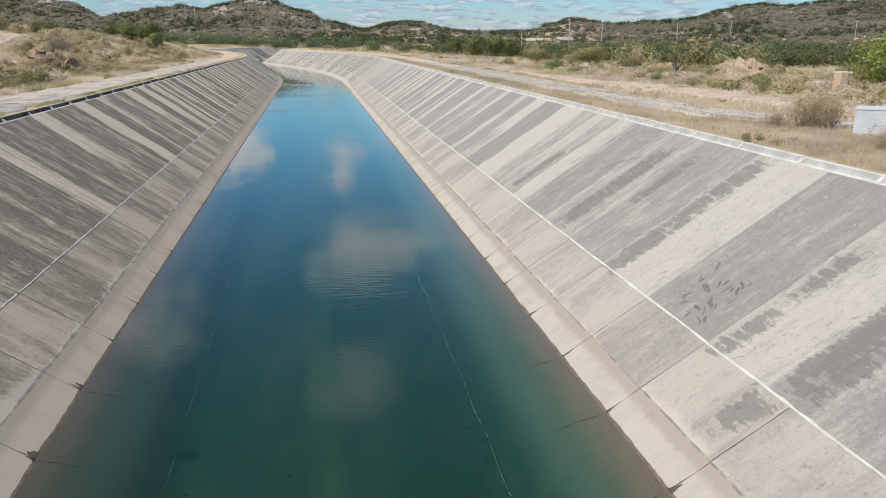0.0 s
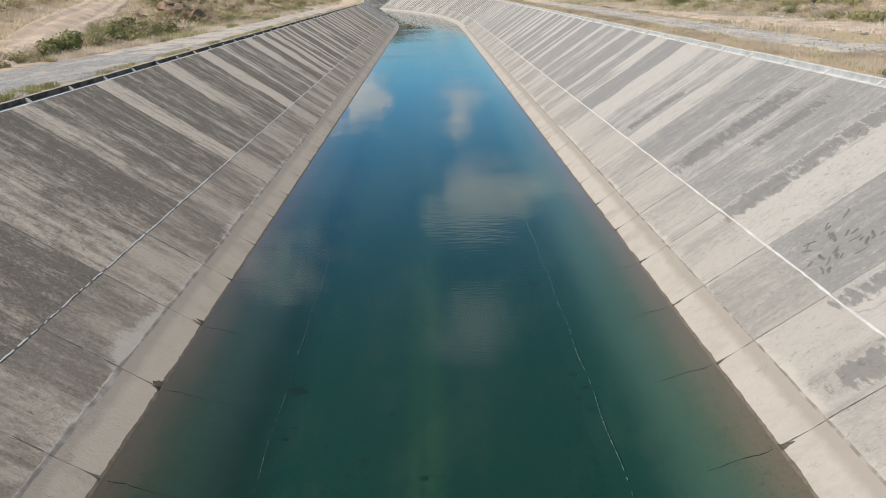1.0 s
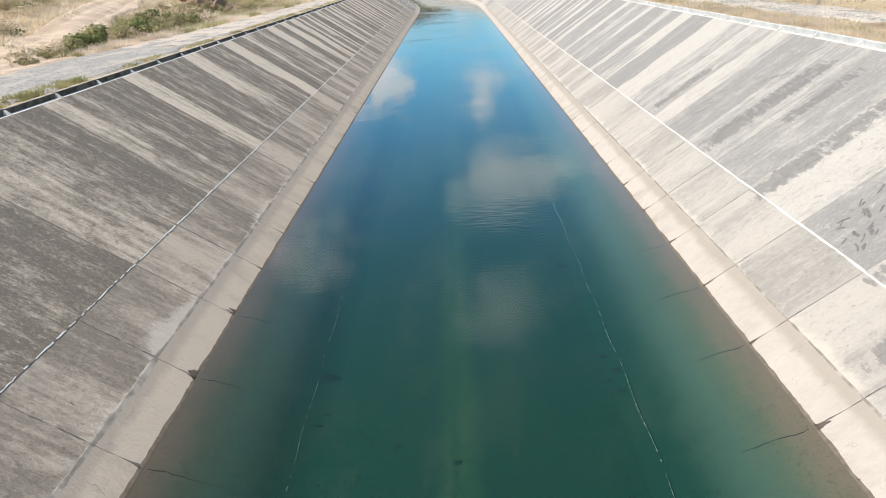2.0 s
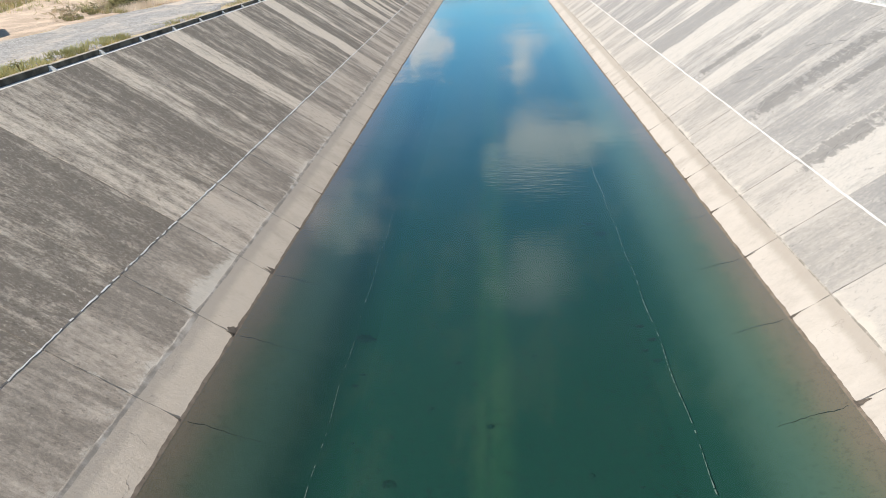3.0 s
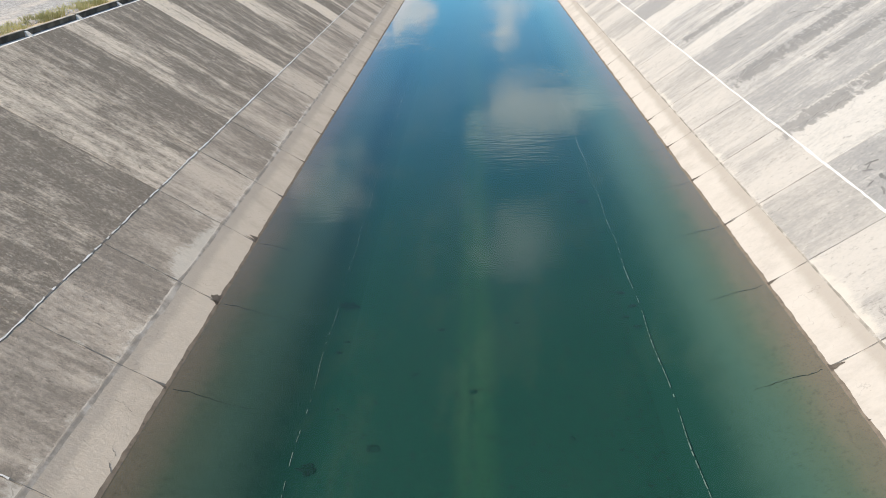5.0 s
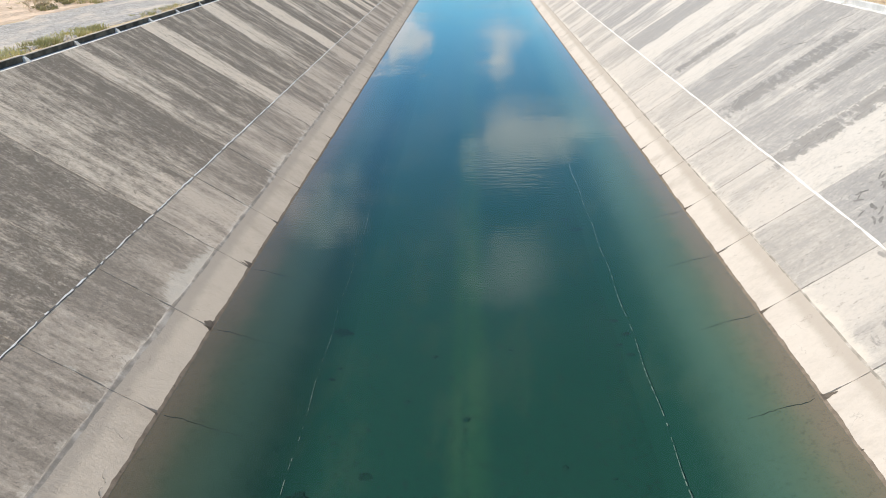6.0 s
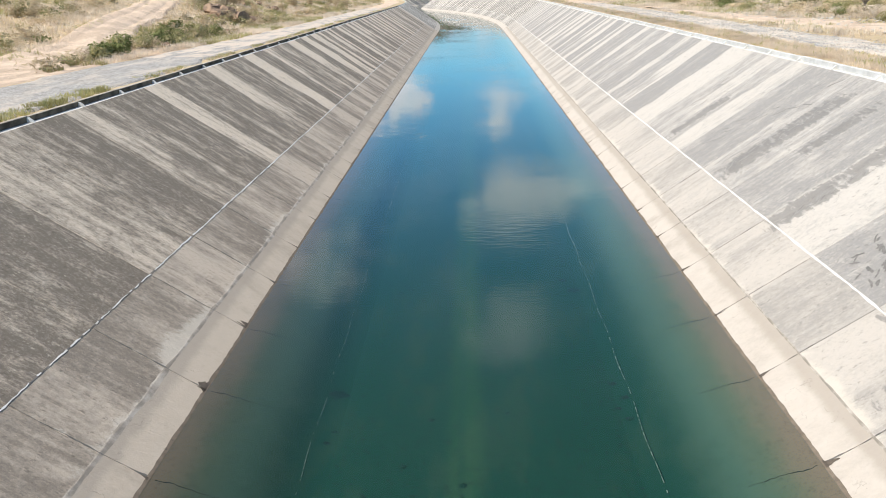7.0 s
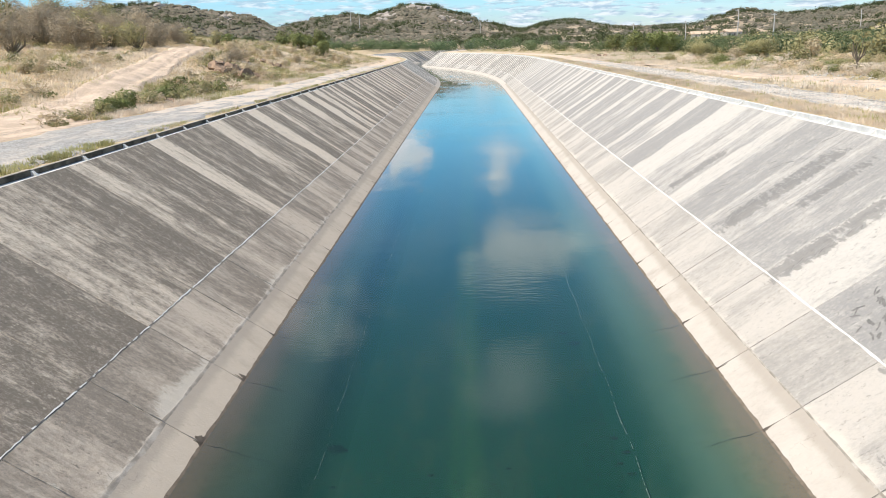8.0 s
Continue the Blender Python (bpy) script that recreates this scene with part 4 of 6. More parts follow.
def build_bank(side, name, offset):
    bank = tagged(new("canal_lining_" + name), "sloping canal bank lined with weathered cast concrete panels", "canal lining", kind="structure")
    # bedding under the panels, seen in the joints
    v, f = strip(side, [at_slope(-0.02, 0.045), at_slope(Z_TOP - 0.02, 0.045)], Y_BACK, Y_FAR, 3)
    piece("bedding", mesh_of("bedding", v, f, M["joint"]), bank)
    rnd = random.Random(5 + side)
    for i in range(-8, 43):
        y = BAY * i + (offset if side > 0 else 0)
        for row, (z0, z1, proud) in ROWS.items():
            if row == "lower" and side < 0:
                proud = 0.022
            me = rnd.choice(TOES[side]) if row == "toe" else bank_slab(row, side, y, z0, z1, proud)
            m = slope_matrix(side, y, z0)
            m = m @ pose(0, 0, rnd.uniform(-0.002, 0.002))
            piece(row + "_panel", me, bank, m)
    # the bend beyond
    for row, (z0, z1, proud) in ROWS.items():
        verts, faces, uvs = [], [], []
        y = STRAIGHT_END + (offset if side > 0 else 0)
        while y < Y_FAR - BAY:
            k = len(verts)
            for yy, u in ((y + 0.012, 0.0), (y + BAY - 0.012, BAY)):
                for z in (z0 + 0.01, z1 - 0.01):
                    a, b = at_slope(z, -proud)
                    verts.append((side * a + axis(yy), yy, b))
                    uvs.append((u if side < 0 else BAY - u, (z - z0) * NORMAL))
            f = (k, k + 1, k + 3, k + 2)
            faces.append(f if side < 0 else f[::-1])
            y += BAY
        ob = piece(row + "_panels", mesh_of(row + "_panels", verts, faces, M[{"toe": "far_toe", "lower": "far_lower", "upper": "far_band"}[row]], uvs), bank)
        tagged(ob, kind="stuff")
    # ragged open joints across the two lower rows, wider at the water line
    for i in range(-8, 43):
        y = BAY * i + (offset if side > 0 else 0)
        m = slope_matrix(side, y, -0.05)
        m.translation.y = y
        piece("open_joint", RAGGED[side][(i * 7 + side) % 6], bank, m)
    # crumbling mortar on the step between the toe strip and the panels above
    verts, faces, n = [], [], 0
    y = -26.0
    while y < 200:
        wid = 0.028 + 0.03 * max(-0.6, noise.noise(Vector((y * 0.9, side, 5)))) + 0.02 * noise.noise(Vector((y * 3.3, side, 7)))
        drop = 0.012 + 0.02 * max(0.0, noise.noise(Vector((y * 0.7, side * 3, 9)))) + 0.008 * noise.noise(Vector((y * 5.1, side, 2)))
        wid = max(0.008, wid)
        if side > 0:
            section = ((-drop - 0.012, 0.018), (-drop * 0.5, 0.024), (0.003, 0.0300), (wid * 0.5, 0.0325), (wid, 0.0265))
        else:
            section = ((-3.2 * drop - 0.02, 0.018), (-1.6 * drop, 0.0215), (0.003, 0.0245), (wid * 0.9, 0.0255), (wid * 1.8, 0.0205))
        for e, lift in section:
            a, b = at_slope(Z_TOE + e / NORMAL, -lift)
            verts.append((side * a + axis(y), y, b))
        if n:
            for q in range(4):
                k = 5 * n + q
                f = (k - 5, k - 4, k + 1, k)
                faces.append(f if side < 0 else f[::-1])
        n += 1
        y += 0.12 if y < 40 else 0.6
    piece("mortar_band", mesh_of("mortar_band", verts, faces, M["mortar"]), bank, None, "pale crumbling mortar on the step")
    # sealant in the long joint between the two rows
    verts, faces = [], []
    y, n = -24.0, 0
    while y < 330:
        wide = 0.026 * (0.65 + 0.6 * rnd.random()) if side > 0 else 0.008 + 0.006 * smooth(5, 16, y) + 0.012 * rnd.random()
        wave = 0.006 * math.sin(y * 1.7) + (0.006 if side > 0 else 0.012) * rnd.uniform(-1, 1)
        for e in (-wide, wide):
            a, b = at_slope(Z_MID + (e + wave) / NORMAL, -0.036 if side > 0 else -0.0318)
            verts.append((side * a + axis(y), y, b))
        if n and (side > 0 or rnd.random() < 0.78 + 0.18 * smooth(4, 14, y)):
            k = len(verts)
            f = (k - 4, k - 3, k - 1, k - 2)
            faces.append(f if side < 0 else f[::-1])
        n += 1
        y += (0.22 if side > 0 else 0.13) if y < 60 else 0.8
    half, lift = (0.009, 0.0345) if side > 0 else (0.005, 0.0305)
    v, f = strip(side, [at_slope(Z_MID - half, -lift), at_slope(Z_MID + half, -lift)], -24, 330, 3)
    piece("long_joint", mesh_of("long_joint", v, f, M["joint"]), bank)
    piece("joint_sealant", mesh_of("joint_sealant", verts, faces, M["sealant"]), bank, None, "white sealant bead in the long joint")
    # submerged slope, rounded at its foot
    prof = [at_slope(-0.02, -0.012), at_slope(-0.062, -0.0215), at_slope(-0.4, -0.010), at_slope(-0.8, 0.003)] + [(FOOT_OUT - (FOOT_OUT - FOOT_IN) * k / 8, foot_height(FOOT_OUT - (FOOT_OUT - FOOT_IN) * k / 8)) for k in range(9)]
    v, f = strip(side, prof, Y_BACK, Y_FAR, 3)
    piece("submerged_slope", mesh_of("submerged_slope", v, f, M["bed_slope"], smooth=True), bank, None, "algae-covered concrete below the water line, with the water's depth tint painted in")
    # damp brown rim along the water line, with nicks in the edge of the toe panels
    verts, faces, n, y = [], [], 0, -22.0
    while y < 120:
        top = 0.002 + (0.018 if side < 0 else 0.014) * max(0.0, 0.45 + noise.noise(Vector((y * 1.3, side * 4, 2)))) + 0.012 * rnd.random()
        for z in (-0.06, WATER_Z + top):
            a, c = at_slope(z, -0.0238)
            verts.append((side * a + axis(y), y, c))
        if n:
            k = 2 * n
            f = (k - 2, k - 1, k + 1, k)
            faces.append(f if side < 0 else f[::-1])
        n += 1
        y += 0.11 if y < 40 else 0.5
    piece("damp_rim", mesh_of("damp_rim", verts, faces, M["damp"]), bank, None, "damp brown rim at the water line")
    for i in range(-6, 24):
        for k in range(3):
            y = BAY * i + (offset if side > 0 else 0) + (rnd.uniform(-0.05, 0.05) if k == 0 else rnd.uniform(0.3, 2.7))
            if side < 0 and k == 0 and i in (1, 2):
                piece("chipped_edge", nick_mesh(0.30 if i == 1 else 0.16, 0.24, 400 + i), bank, slope_matrix(side, y + 0.12, WATER_Z))
            tall, half = (rnd.uniform(0.16, 0.34), rnd.choice([0.05, 0.08, 0.12, 0.2])) if k == 0 else (rnd.uniform(0.03, 0.07), rnd.uniform(0.015, 0.05))
            m = slope_matrix(side, y, WATER_Z)
            m.translation.y = y
            piece("chipped_edge", nick_mesh(half, tall, i * 3 + k), bank, m)
    # dark transverse joints below the water
    for i in range(-8, 43):
        y = BAY * i + (offset if side > 0 else 0)
        m = slope_matrix(side, y, -0.03)
        m.translation.y = y
        piece("joint", SUNK[(i * 5 + side) % len(SUNK)], bank, m)
    # broken line of sealant at the foot of the slope
    verts, faces = [], []
    y = -20.0
    while y < 70:
        run = rnd.uniform(0.04, 0.22)
        if rnd.random() < (0.85 if side > 0 else 0.6):
            k = len(verts)
            w = rnd.uniform(0.005, 0.011) if side > 0 else rnd.uniform(0.003, 0.007)
            for yy in (y, y + run):
                for e in (-w, w):
                    verts.append((side * (WATER_HALF - SLOPE * DEPTH + (-0.12 if side > 0 else 0.03) + e) + 0.02 * math.sin(yy * 2.1), yy, foot_height(WATER_HALF - SLOPE * DEPTH) + 0.03))
            faces.append((k, k + 1, k + 3, k + 2) if side > 0 else (k + 2, k + 3, k + 1, k))
        y += run + rnd.uniform(0.02, 0.09)
    piece("foot_sealant", mesh_of("foot_sealant", verts, faces, M["bed_line"]), bank, None, "broken pale sealant under water")
    # kerb: ledge, upstand and buttresses
    kerb = tagged(new("kerb_" + name), "low concrete kerb wall with triangular buttresses along the canal top", "kerb", kind="structure")
    v, f = strip(side, [at_slope(Z_TOP - 0.04, -0.02), at_slope(Z_TOP, -0.02), (KERB_IN + 0.02, Z_TOP + 0.03)], Y_BACK, Y_FAR, 3)
    piece("ledge", mesh_of("ledge", v, f, M["kerb"]), kerb)
    for i in range(-9, 137):
        y = BAY * i + 1.35 + (offset if side > 0 else 0)
        if i < 43:
            # wall section with slight misalignment
            j = rnd.uniform(-0.012, 0.012)
            zt = KERB_TOP + rnd.uniform(-0.012, 0.012)
            prof = [(KERB_IN + j, Z_TOP), (KERB_IN + j, zt - 0.015), (KERB_IN + j + 0.015, zt), (KERB_OUT + j - 0.015, zt), (KERB_OUT + j, zt - 0.015), (KERB_OUT + j, Z_TOP - 0.2)]
            v, f = strip(side, prof, y + 0.006, y + BAY - 0.006, 3)
            k = len(prof)
            f += [tuple(range(k)), tuple(range(k, 2 * k))]
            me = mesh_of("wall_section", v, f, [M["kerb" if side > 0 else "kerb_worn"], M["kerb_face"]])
            # left wall: the canal-side face takes the colour with shade painted in
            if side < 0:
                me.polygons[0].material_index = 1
            piece("wall_section", me, kerb)
        w = 0.06
        prof = [(KERB_IN + 0.02, KERB_TOP - 0.03), (KERB_IN - 0.03, KERB_TOP - 0.05), (KERB_IN - 0.22, Z_TOP - 0.01), (KERB_IN + 0.02, Z_TOP)]
        v, f = strip(side, prof, y - w, y + w, 3)
        f += [(0, 1, 2, 3), (4, 5, 6, 7)]
        if i < 60:
            piece("buttress", mesh_of("buttress", v, f, M["kerb"]), kerb)
    prof = [(KERB_IN, Z_TOP), (KERB_IN, KERB_TOP), (KERB_OUT, KERB_TOP), (KERB_OUT, Z_TOP - 0.2)]
    v, f = strip(side, prof, STRAIGHT_END + 1.5, Y_FAR, 3)
    piece("wall_bend", mesh_of("wall_bend", v, f, M["kerb"]), kerb)


build_bank(-1, "left", 0.0)
build_bank(1, "right", 0.147)

# cracks in the near panels and a sealed joint
lining = bpy.data.objects["canal_lining_left"]
for y, z, points, wide in ((-2.0, WATER_Z, [(-0.2, 0.02), (-0.05, 0.12), (0.15, 0.10), (0.25, 0.2), (0.5, 0.24)], 0.022), (-0.9, 0.10, [(0.0, 0.0), (0.1, 0.2), (0.05, 0.45)], 0.006), (1.2, 1.5, [(0, 0), (0.3, 0.6), (0.2, 1.2)], 0.006)):
    m = slope_matrix(-1, y, z)
    m.translation.y = y
    piece("crack", crack_mesh(points, wide, int(y * 10)), lining, m)
m = slope_matrix(-1, -3.0, 0.58)
m.translation.y = -3.0
v = [(0.012 * math.sin(k * 1.9) + e * (0.016 + 0.006 * math.cos(k * 2.3)), 0.09 * k, 0.036) for k in range(16) for e in (-1, 1)]
piece("joint_sealant", mesh_of("joint_sealant", v, [(2 * k, 2 * k + 1, 2 * k + 3, 2 * k + 2) for k in range(15)], M["sealant"]), lining, m, "white sealant in a cross joint")

# dark smears on the right-hand panels
rnd = random.Random(31)
lining = bpy.data.objects["canal_lining_right"]
SMEARS = [(3.85 + 1.7 * rnd.random(), 1.50 + 0.8 * rnd.random(), rnd.uniform(0.12, 0.36), rnd.uniform(0.02, 0.05), rnd.gauss(128, 24), "stain") for i in range(30)]
SMEARS += [(17.0 - 0.9 * rnd.random() * k / 4 + 0.25 * rnd.gauss(0, 1), 1.9 + 0.16 * k + rnd.uniform(-0.1, 0.1), rnd.uniform(0.25, 0.7), rnd.uniform(0.010, 0.022), rnd.uniform(20, 80), "stain") for k in range(14)]
SMEARS += [(22.5 + rnd.gauss(0, 0.4), rnd.uniform(2.4, 3.6), rnd.uniform(0.3, 0.6), rnd.uniform(0.010, 0.02), rnd.choice([35, 60, 120]), "stain") for k in range(9)]
SMEARS += [(rnd.uniform(14.0, 15.9), rnd.uniform(1.5, 2.7), rnd.uniform(0.3, 0.8), rnd.uniform(0.03, 0.07), rnd.uniform(70, 100), "grey_patch") for k in range(10)]
SMEARS += [(rnd.uniform(-4, 40), rnd.uniform(1.5, 4.1), rnd.uniform(0.08, 0.35), rnd.uniform(0.006, 0.02), rnd.choice([90, 90, 80, 30, 120]), "grey_patch") for i in range(40)]
SMEARS += [(8.5 + rnd.gauss(0, 0.08), 1.5 + 0.05 * k, rnd.uniform(0.16, 0.34), rnd.uniform(0.010, 0.022), rnd.uniform(112, 132), "stain" if k % 3 == 0 else "grey_patch") for k in range(52) if k % 9]
SMEARS += [(13.9 + rnd.gauss(0, 0.12), 1.7 + 0.12 * k, rnd.uniform(0.2, 0.4), rnd.uniform(0.010, 0.024), rnd.uniform(106, 128), "grey_patch") for k in range(18)]
for i, (y, z, length, width, turn, kind) in enumerate(SMEARS):
    m = slope_matrix(1, y, z)
    m.translation.y = y
    piece("stain", stain_mesh(length, width, i, kind), lining, m @ pose(0, 0, 0.0305 + 0.0001 * (i % 40), 0, 0, turn))

# canal bed
v, f = [], []
for i in range(45):
    y0, y1 = Y_BACK + i * 9.2, Y_BACK + (i + 1) * 9.2
    a = WATER_HALF - SLOPE * DEPTH + 0.2
    k = len(v)
    v += [(axis(y0) - a, y0, -DEPTH - 0.03), (axis(y0) + a, y0, -DEPTH - 0.03), (axis(y1) + a, y1, -DEPTH - 0.03), (axis(y1) - a, y1, -DEPTH - 0.03)]
    f.append((k, k + 1, k + 2, k + 3))
bed = tagged(new("canal_bed", mesh_of("canal_bed", v, f, M["bed"])), "algae-covered concrete canal floor under water, with the water's green depth tint painted in", "canal floor", kind="structure")
rnd = random.Random(21)


def patch_mesh(name, x, y, z, rx, ry, mat, seed):
    """A ragged flat patch with a slightly raised middle."""
    r = random.Random(seed)
    n = 30
    wob = [1.0 + 0.5 * noise.noise(Vector((3 * math.cos(6.283 * k / n), 3 * math.sin(6.283 * k / n), seed))) + 0.3 * r.uniform(-1, 1) for k in range(n)]
    ring = [(x + rx * wob[k] * math.cos(6.283 * k / n), y + ry * wob[k] * math.sin(6.283 * k / n)) for k in range(n)]
    ring = [(a, c, max(z, foot_height(abs(a)) + 0.02)) for a, c in ring]
    return mesh_of(name, ring + [(x, y, max(z, foot_height(abs(x)) + 0.02) + 0.02)], [(k, (k + 1) % n, n) for k in range(n)], mat, smooth=True)


for i, (x, y, r) in enumerate(((-3.05, 4.0, 0.19), (-3.0, 2.2, 0.07), (-2.9, 2.6, 0.06), (-2.0, -0.6, 0.11), (-3.0, -1.1, 0.15), (2.65, 9.45, 0.17), (2.45, 10.2, 0.12), (3.0, 3.7, 0.10), (2.95, 2.9, 0.09), (2.85, 4.3, 0.10), (2.8, 3.3, 0.07), (2.9, 7.4, 0.07), (0.55, 3.2, 0.06), (-0.35, 0.9, 0.08), (-1.0, 3.0, 0.07))):
    piece("dark_patch", patch_mesh("dark_patch", x, y, -DEPTH - 0.012, r, r * 0.8, M["bed_spot"], i), bed)
for i in range(20):
    y = rnd.uniform(-6, 26)
    piece("dark_patch", patch_mesh("dark_patch", rnd.choice([-1, 1]) * rnd.uniform(0.2, 3.1), y, -DEPTH - 0.012, rnd.uniform(0.02, 0.08), rnd.uniform(0.02, 0.06), M["bed_fleck"], 50 + i), bed)

# water
v, f = strip(1, [(-WATER_HALF - 0.3, WATER_Z), (WATER_HALF + 0.3, WATER_Z)], Y_BACK, Y_FAR, 3)
water = tagged(new("water", mesh_of("water", v, [q[::-1] for q in f], M["water"])), "calm clear blue-green canal water reflecting the sky", "water", kind="structure")
water.visible_shadow = False

# closing slabs at both ends of the canal
for name, y in (("wall_south", Y_BACK), ("wall_north", Y_FAR)):
    x = axis(y)
    bm = box_bm(x - 14, x + 14, y - 0.4, y + 0.1, -3, 4.3, 0.02)
    me = bpy.data.meshes.new(name)
    bm.to_mesh(me)
    bm.free()
    me.materials.append(M["kerb"])
    tagged(new(name, me), "plain concrete wall closing the canal", "wall", kind="structure")


# ---- vegetation ----
def leaf_quads(rng, lobes, count, size, thin=1.0, fill=0.45, lay=0.45):
    """Small leaf cards filling lobes (centre, radii): vertices, faces and the rounded normals of the crown."""
    vol = np.array([r[0] * r[1] * r[2] for _, r in lobes]) ** 0.7
    pick = rng.choice(len(lobes), count, p=vol / vol.sum())
    c = np.array([l[0] for l in lobes])[pick]
    r = np.array([l[1] for l in lobes])[pick]
    d = rng.normal(size=(count, 3))
    d /= np.linalg.norm(d, axis=1)[:, None]
    rad = fill + (1 - fill) * rng.random(count) ** 0.6
    pos = c + d * r * rad[:, None]
    a = rng.normal(size=(count, 3))
    a[:, 2] *= 0.6
    a -= d * (a * d).sum(1)[:, None] * lay
    a /= np.linalg.norm(a, axis=1)[:, None]
    b = np.cross(a, d * lay + rng.normal(size=(count, 3)) * (1 - lay))
    b /= np.linalg.norm(b, axis=1)[:, None]
    s = size * (0.5 + rng.random(count))[:, None]
    w = s * thin * (0.35 + 0.4 * rng.random(count))[:, None]
    quad = np.stack([pos - a * s - b * w * 0.3, pos - a * s * 0.1 - b * w, pos + a * s, pos + b * w], 1)
    flat = np.cross(quad[:, 2] - quad[:, 0], quad[:, 3] - quad[:, 1])
    flat /= np.linalg.norm(flat, axis=1)[:, None] + 1e-9
    heart = np.average(c, axis=0)
    outward = d + 0.9 * (pos - heart) / (np.abs(pos - heart).max() + 1e-6) + np.array([0, 0, 0.2])
    outward /= np.linalg.norm(outward, axis=1)[:, None]
    turned = (flat * outward).sum(1) < 0
    quad[turned] = quad[turned][:, ::-1]
    flat[turned] *= -1
    soft_normal = outward * 0.75 + flat * 0.35
    soft_normal /= np.linalg.norm(soft_normal, axis=1)[:, None]
    verts = quad.reshape(-1, 3)
    faces = np.arange(count * 4).reshape(-1, 4)
    return verts, faces, np.repeat(soft_normal, 4, 0)


def make_bush(seed, name, label, category, high, wide, leaves, size, leaf, stems=6, trunk=0.0, lobes=7):
    """A shrub or small tree: bare stems and a broken crown of leaves."""
    rng = np.random.default_rng(seed)
    top = tagged(new(name), label, category)
    verts, faces = [], []
    ls = []
    for i in range(lobes):
        t = 2 * math.pi * (i + rng.random()) / lobes
        rr = wide * 0.62 * rng.random() ** 0.6
        z = trunk + (high - trunk) * (0.28 + 0.5 * rng.random() * (1 - 0.45 * rr / wide))
        q = (0.22 + 0.2 * rng.random())
        ls.append(((rr * math.cos(t), rr * math.sin(t), z), (wide * q * 1.25, wide * q * 1.25, (high - trunk) * q)))
    ls.append(((0, 0, trunk + (high - trunk) * 0.62), (wide * 0.4, wide * 0.4, (high - trunk) * 0.34)))
    for i in range(stems):
        end = Vector(ls[i % len(ls)][0])
        mid = end * 0.45 + Vector((rng.normal() * 0.1 * wide, rng.normal() * 0.1 * wide, 0))
        base = Vector((rng.normal() * 0.05, rng.normal() * 0.05, -0.15))
        if trunk:
            mid = Vector((base.x * 1.5, base.y * 1.5, trunk * 0.8))
        w = 0.022 * high * (1.6 if trunk and i == 0 else 0.8)
        v, f = tube_data([base, mid, end], [w, w * 0.7, w * 0.25], 5)
        k = len(verts)
        verts += v
        faces += [tuple(a + k for a in q) for q in f]
    piece("trunk" if trunk else "branchwork", mesh_of("branchwork", verts, faces, M["leaf_dry" if leaf == "leaf_dry" else "leaf_twig" if leaf == "leaf_twig" else "bark"]), top)
    bare = leaf in ("leaf_dry", "leaf_twig")
    v, f, out = leaf_quads(rng, ls, int(leaves * 1.7) if bare else leaves, size * 1.5 if bare else size, 0.28 if bare else 1.0)
    piece("crown", mesh_of("crown", v, f, M[leaf], normals=out), top)
    return top


KINDS = {
    "green": [make_bush(10 + i, "bush", "dense green bush standing in dry grass", "bush", 1.9 + 0.3 * i, 1.5 + 0.2 * i, 620, 0.13, "leaf_green") for i in range(3)],
    "olive": [make_bush(20 + i, "bush", "yellowish green shrub on sandy ground", "bush", 1.5 + 0.3 * i, 1.4, 560, 0.11, "leaf_olive") for i in range(3)],
    "dry": [make_bush(30 + i, "bush", "leafless grey-brown thorn shrub on dry ground", "bush", 1.5 + 0.35 * i, 1.3, 460, 0.10, "leaf_dry", 12) for i in range(3)],
    "brush": [make_bush(50 + i, "bush", "tall tangled thorn brush, mostly bare twigs", "bush", 3.3 + 0.4 * i, 2.3, 2100, 0.09, "leaf_twig" if i != 1 else "leaf_olive", 26, 0.0, 11) for i in range(3)],
    "wispy": [make_bush(60 + i, "bush", "wispy straw-coloured shrub with fine twigs", "bush", 1.5 + 0.2 * i, 1.0, 1100, 0.05, "leaf_dry", 18, 0.0, 9) for i in range(2)],
    "round": [make_bush(80 + i, "bush", "broad rounded yellow-green bush on the dry plain", "bush", 3.0, 3.1, 4200, 0.10, "leaf_olive", 8, 0.0, 12) for i in range(2)],
    "bright": [make_bush(70, "tree", "leafy bright green tree beside the clearing", "tree", 5.2, 3.1, 3600, 0.13, "leaf_bright", 9, 0.5, 14)],
    "tree": [make_bush(40 + i, "tree", "small round green tree on the dry plain", "tree", 3.4 + 0.4 * i, 2.3, 1100, 0.17, "leaf_green", 8, 0.35, 11) for i in range(3)],
}
for kind in KINDS.values():
    for proto in kind:
        proto.location = (0, -70, 0)
placed = {k: 0 for k in KINDS}


def plant(kind, x, y, scale, turn):
    """Stands a plant on the ground; the first of each kind is the model itself."""
    i = placed[kind]
    placed[kind] += 1
    m = pose(x, y, ground_height(x, y) - 0.03, 0, 0, turn)
    protos = KINDS[kind]
    ob = protos[i] if i < len(protos) else copy_thing(protos[i % len(protos)], m)
    ob.matrix_basis = m @ Matrix.Diagonal((scale, scale, scale * (0.85 + 0.3 * ((i * 37) % 10) / 10), 1))
    tagged(ob, group=kind + " plants on the dry banks")
    return ob


TRACK = [(-22.0, 12), (-21.4, 24), (-21.9, 32), (-24.2, 44), (-26.8, 57), (-29.4, 71), (-34, 92)]


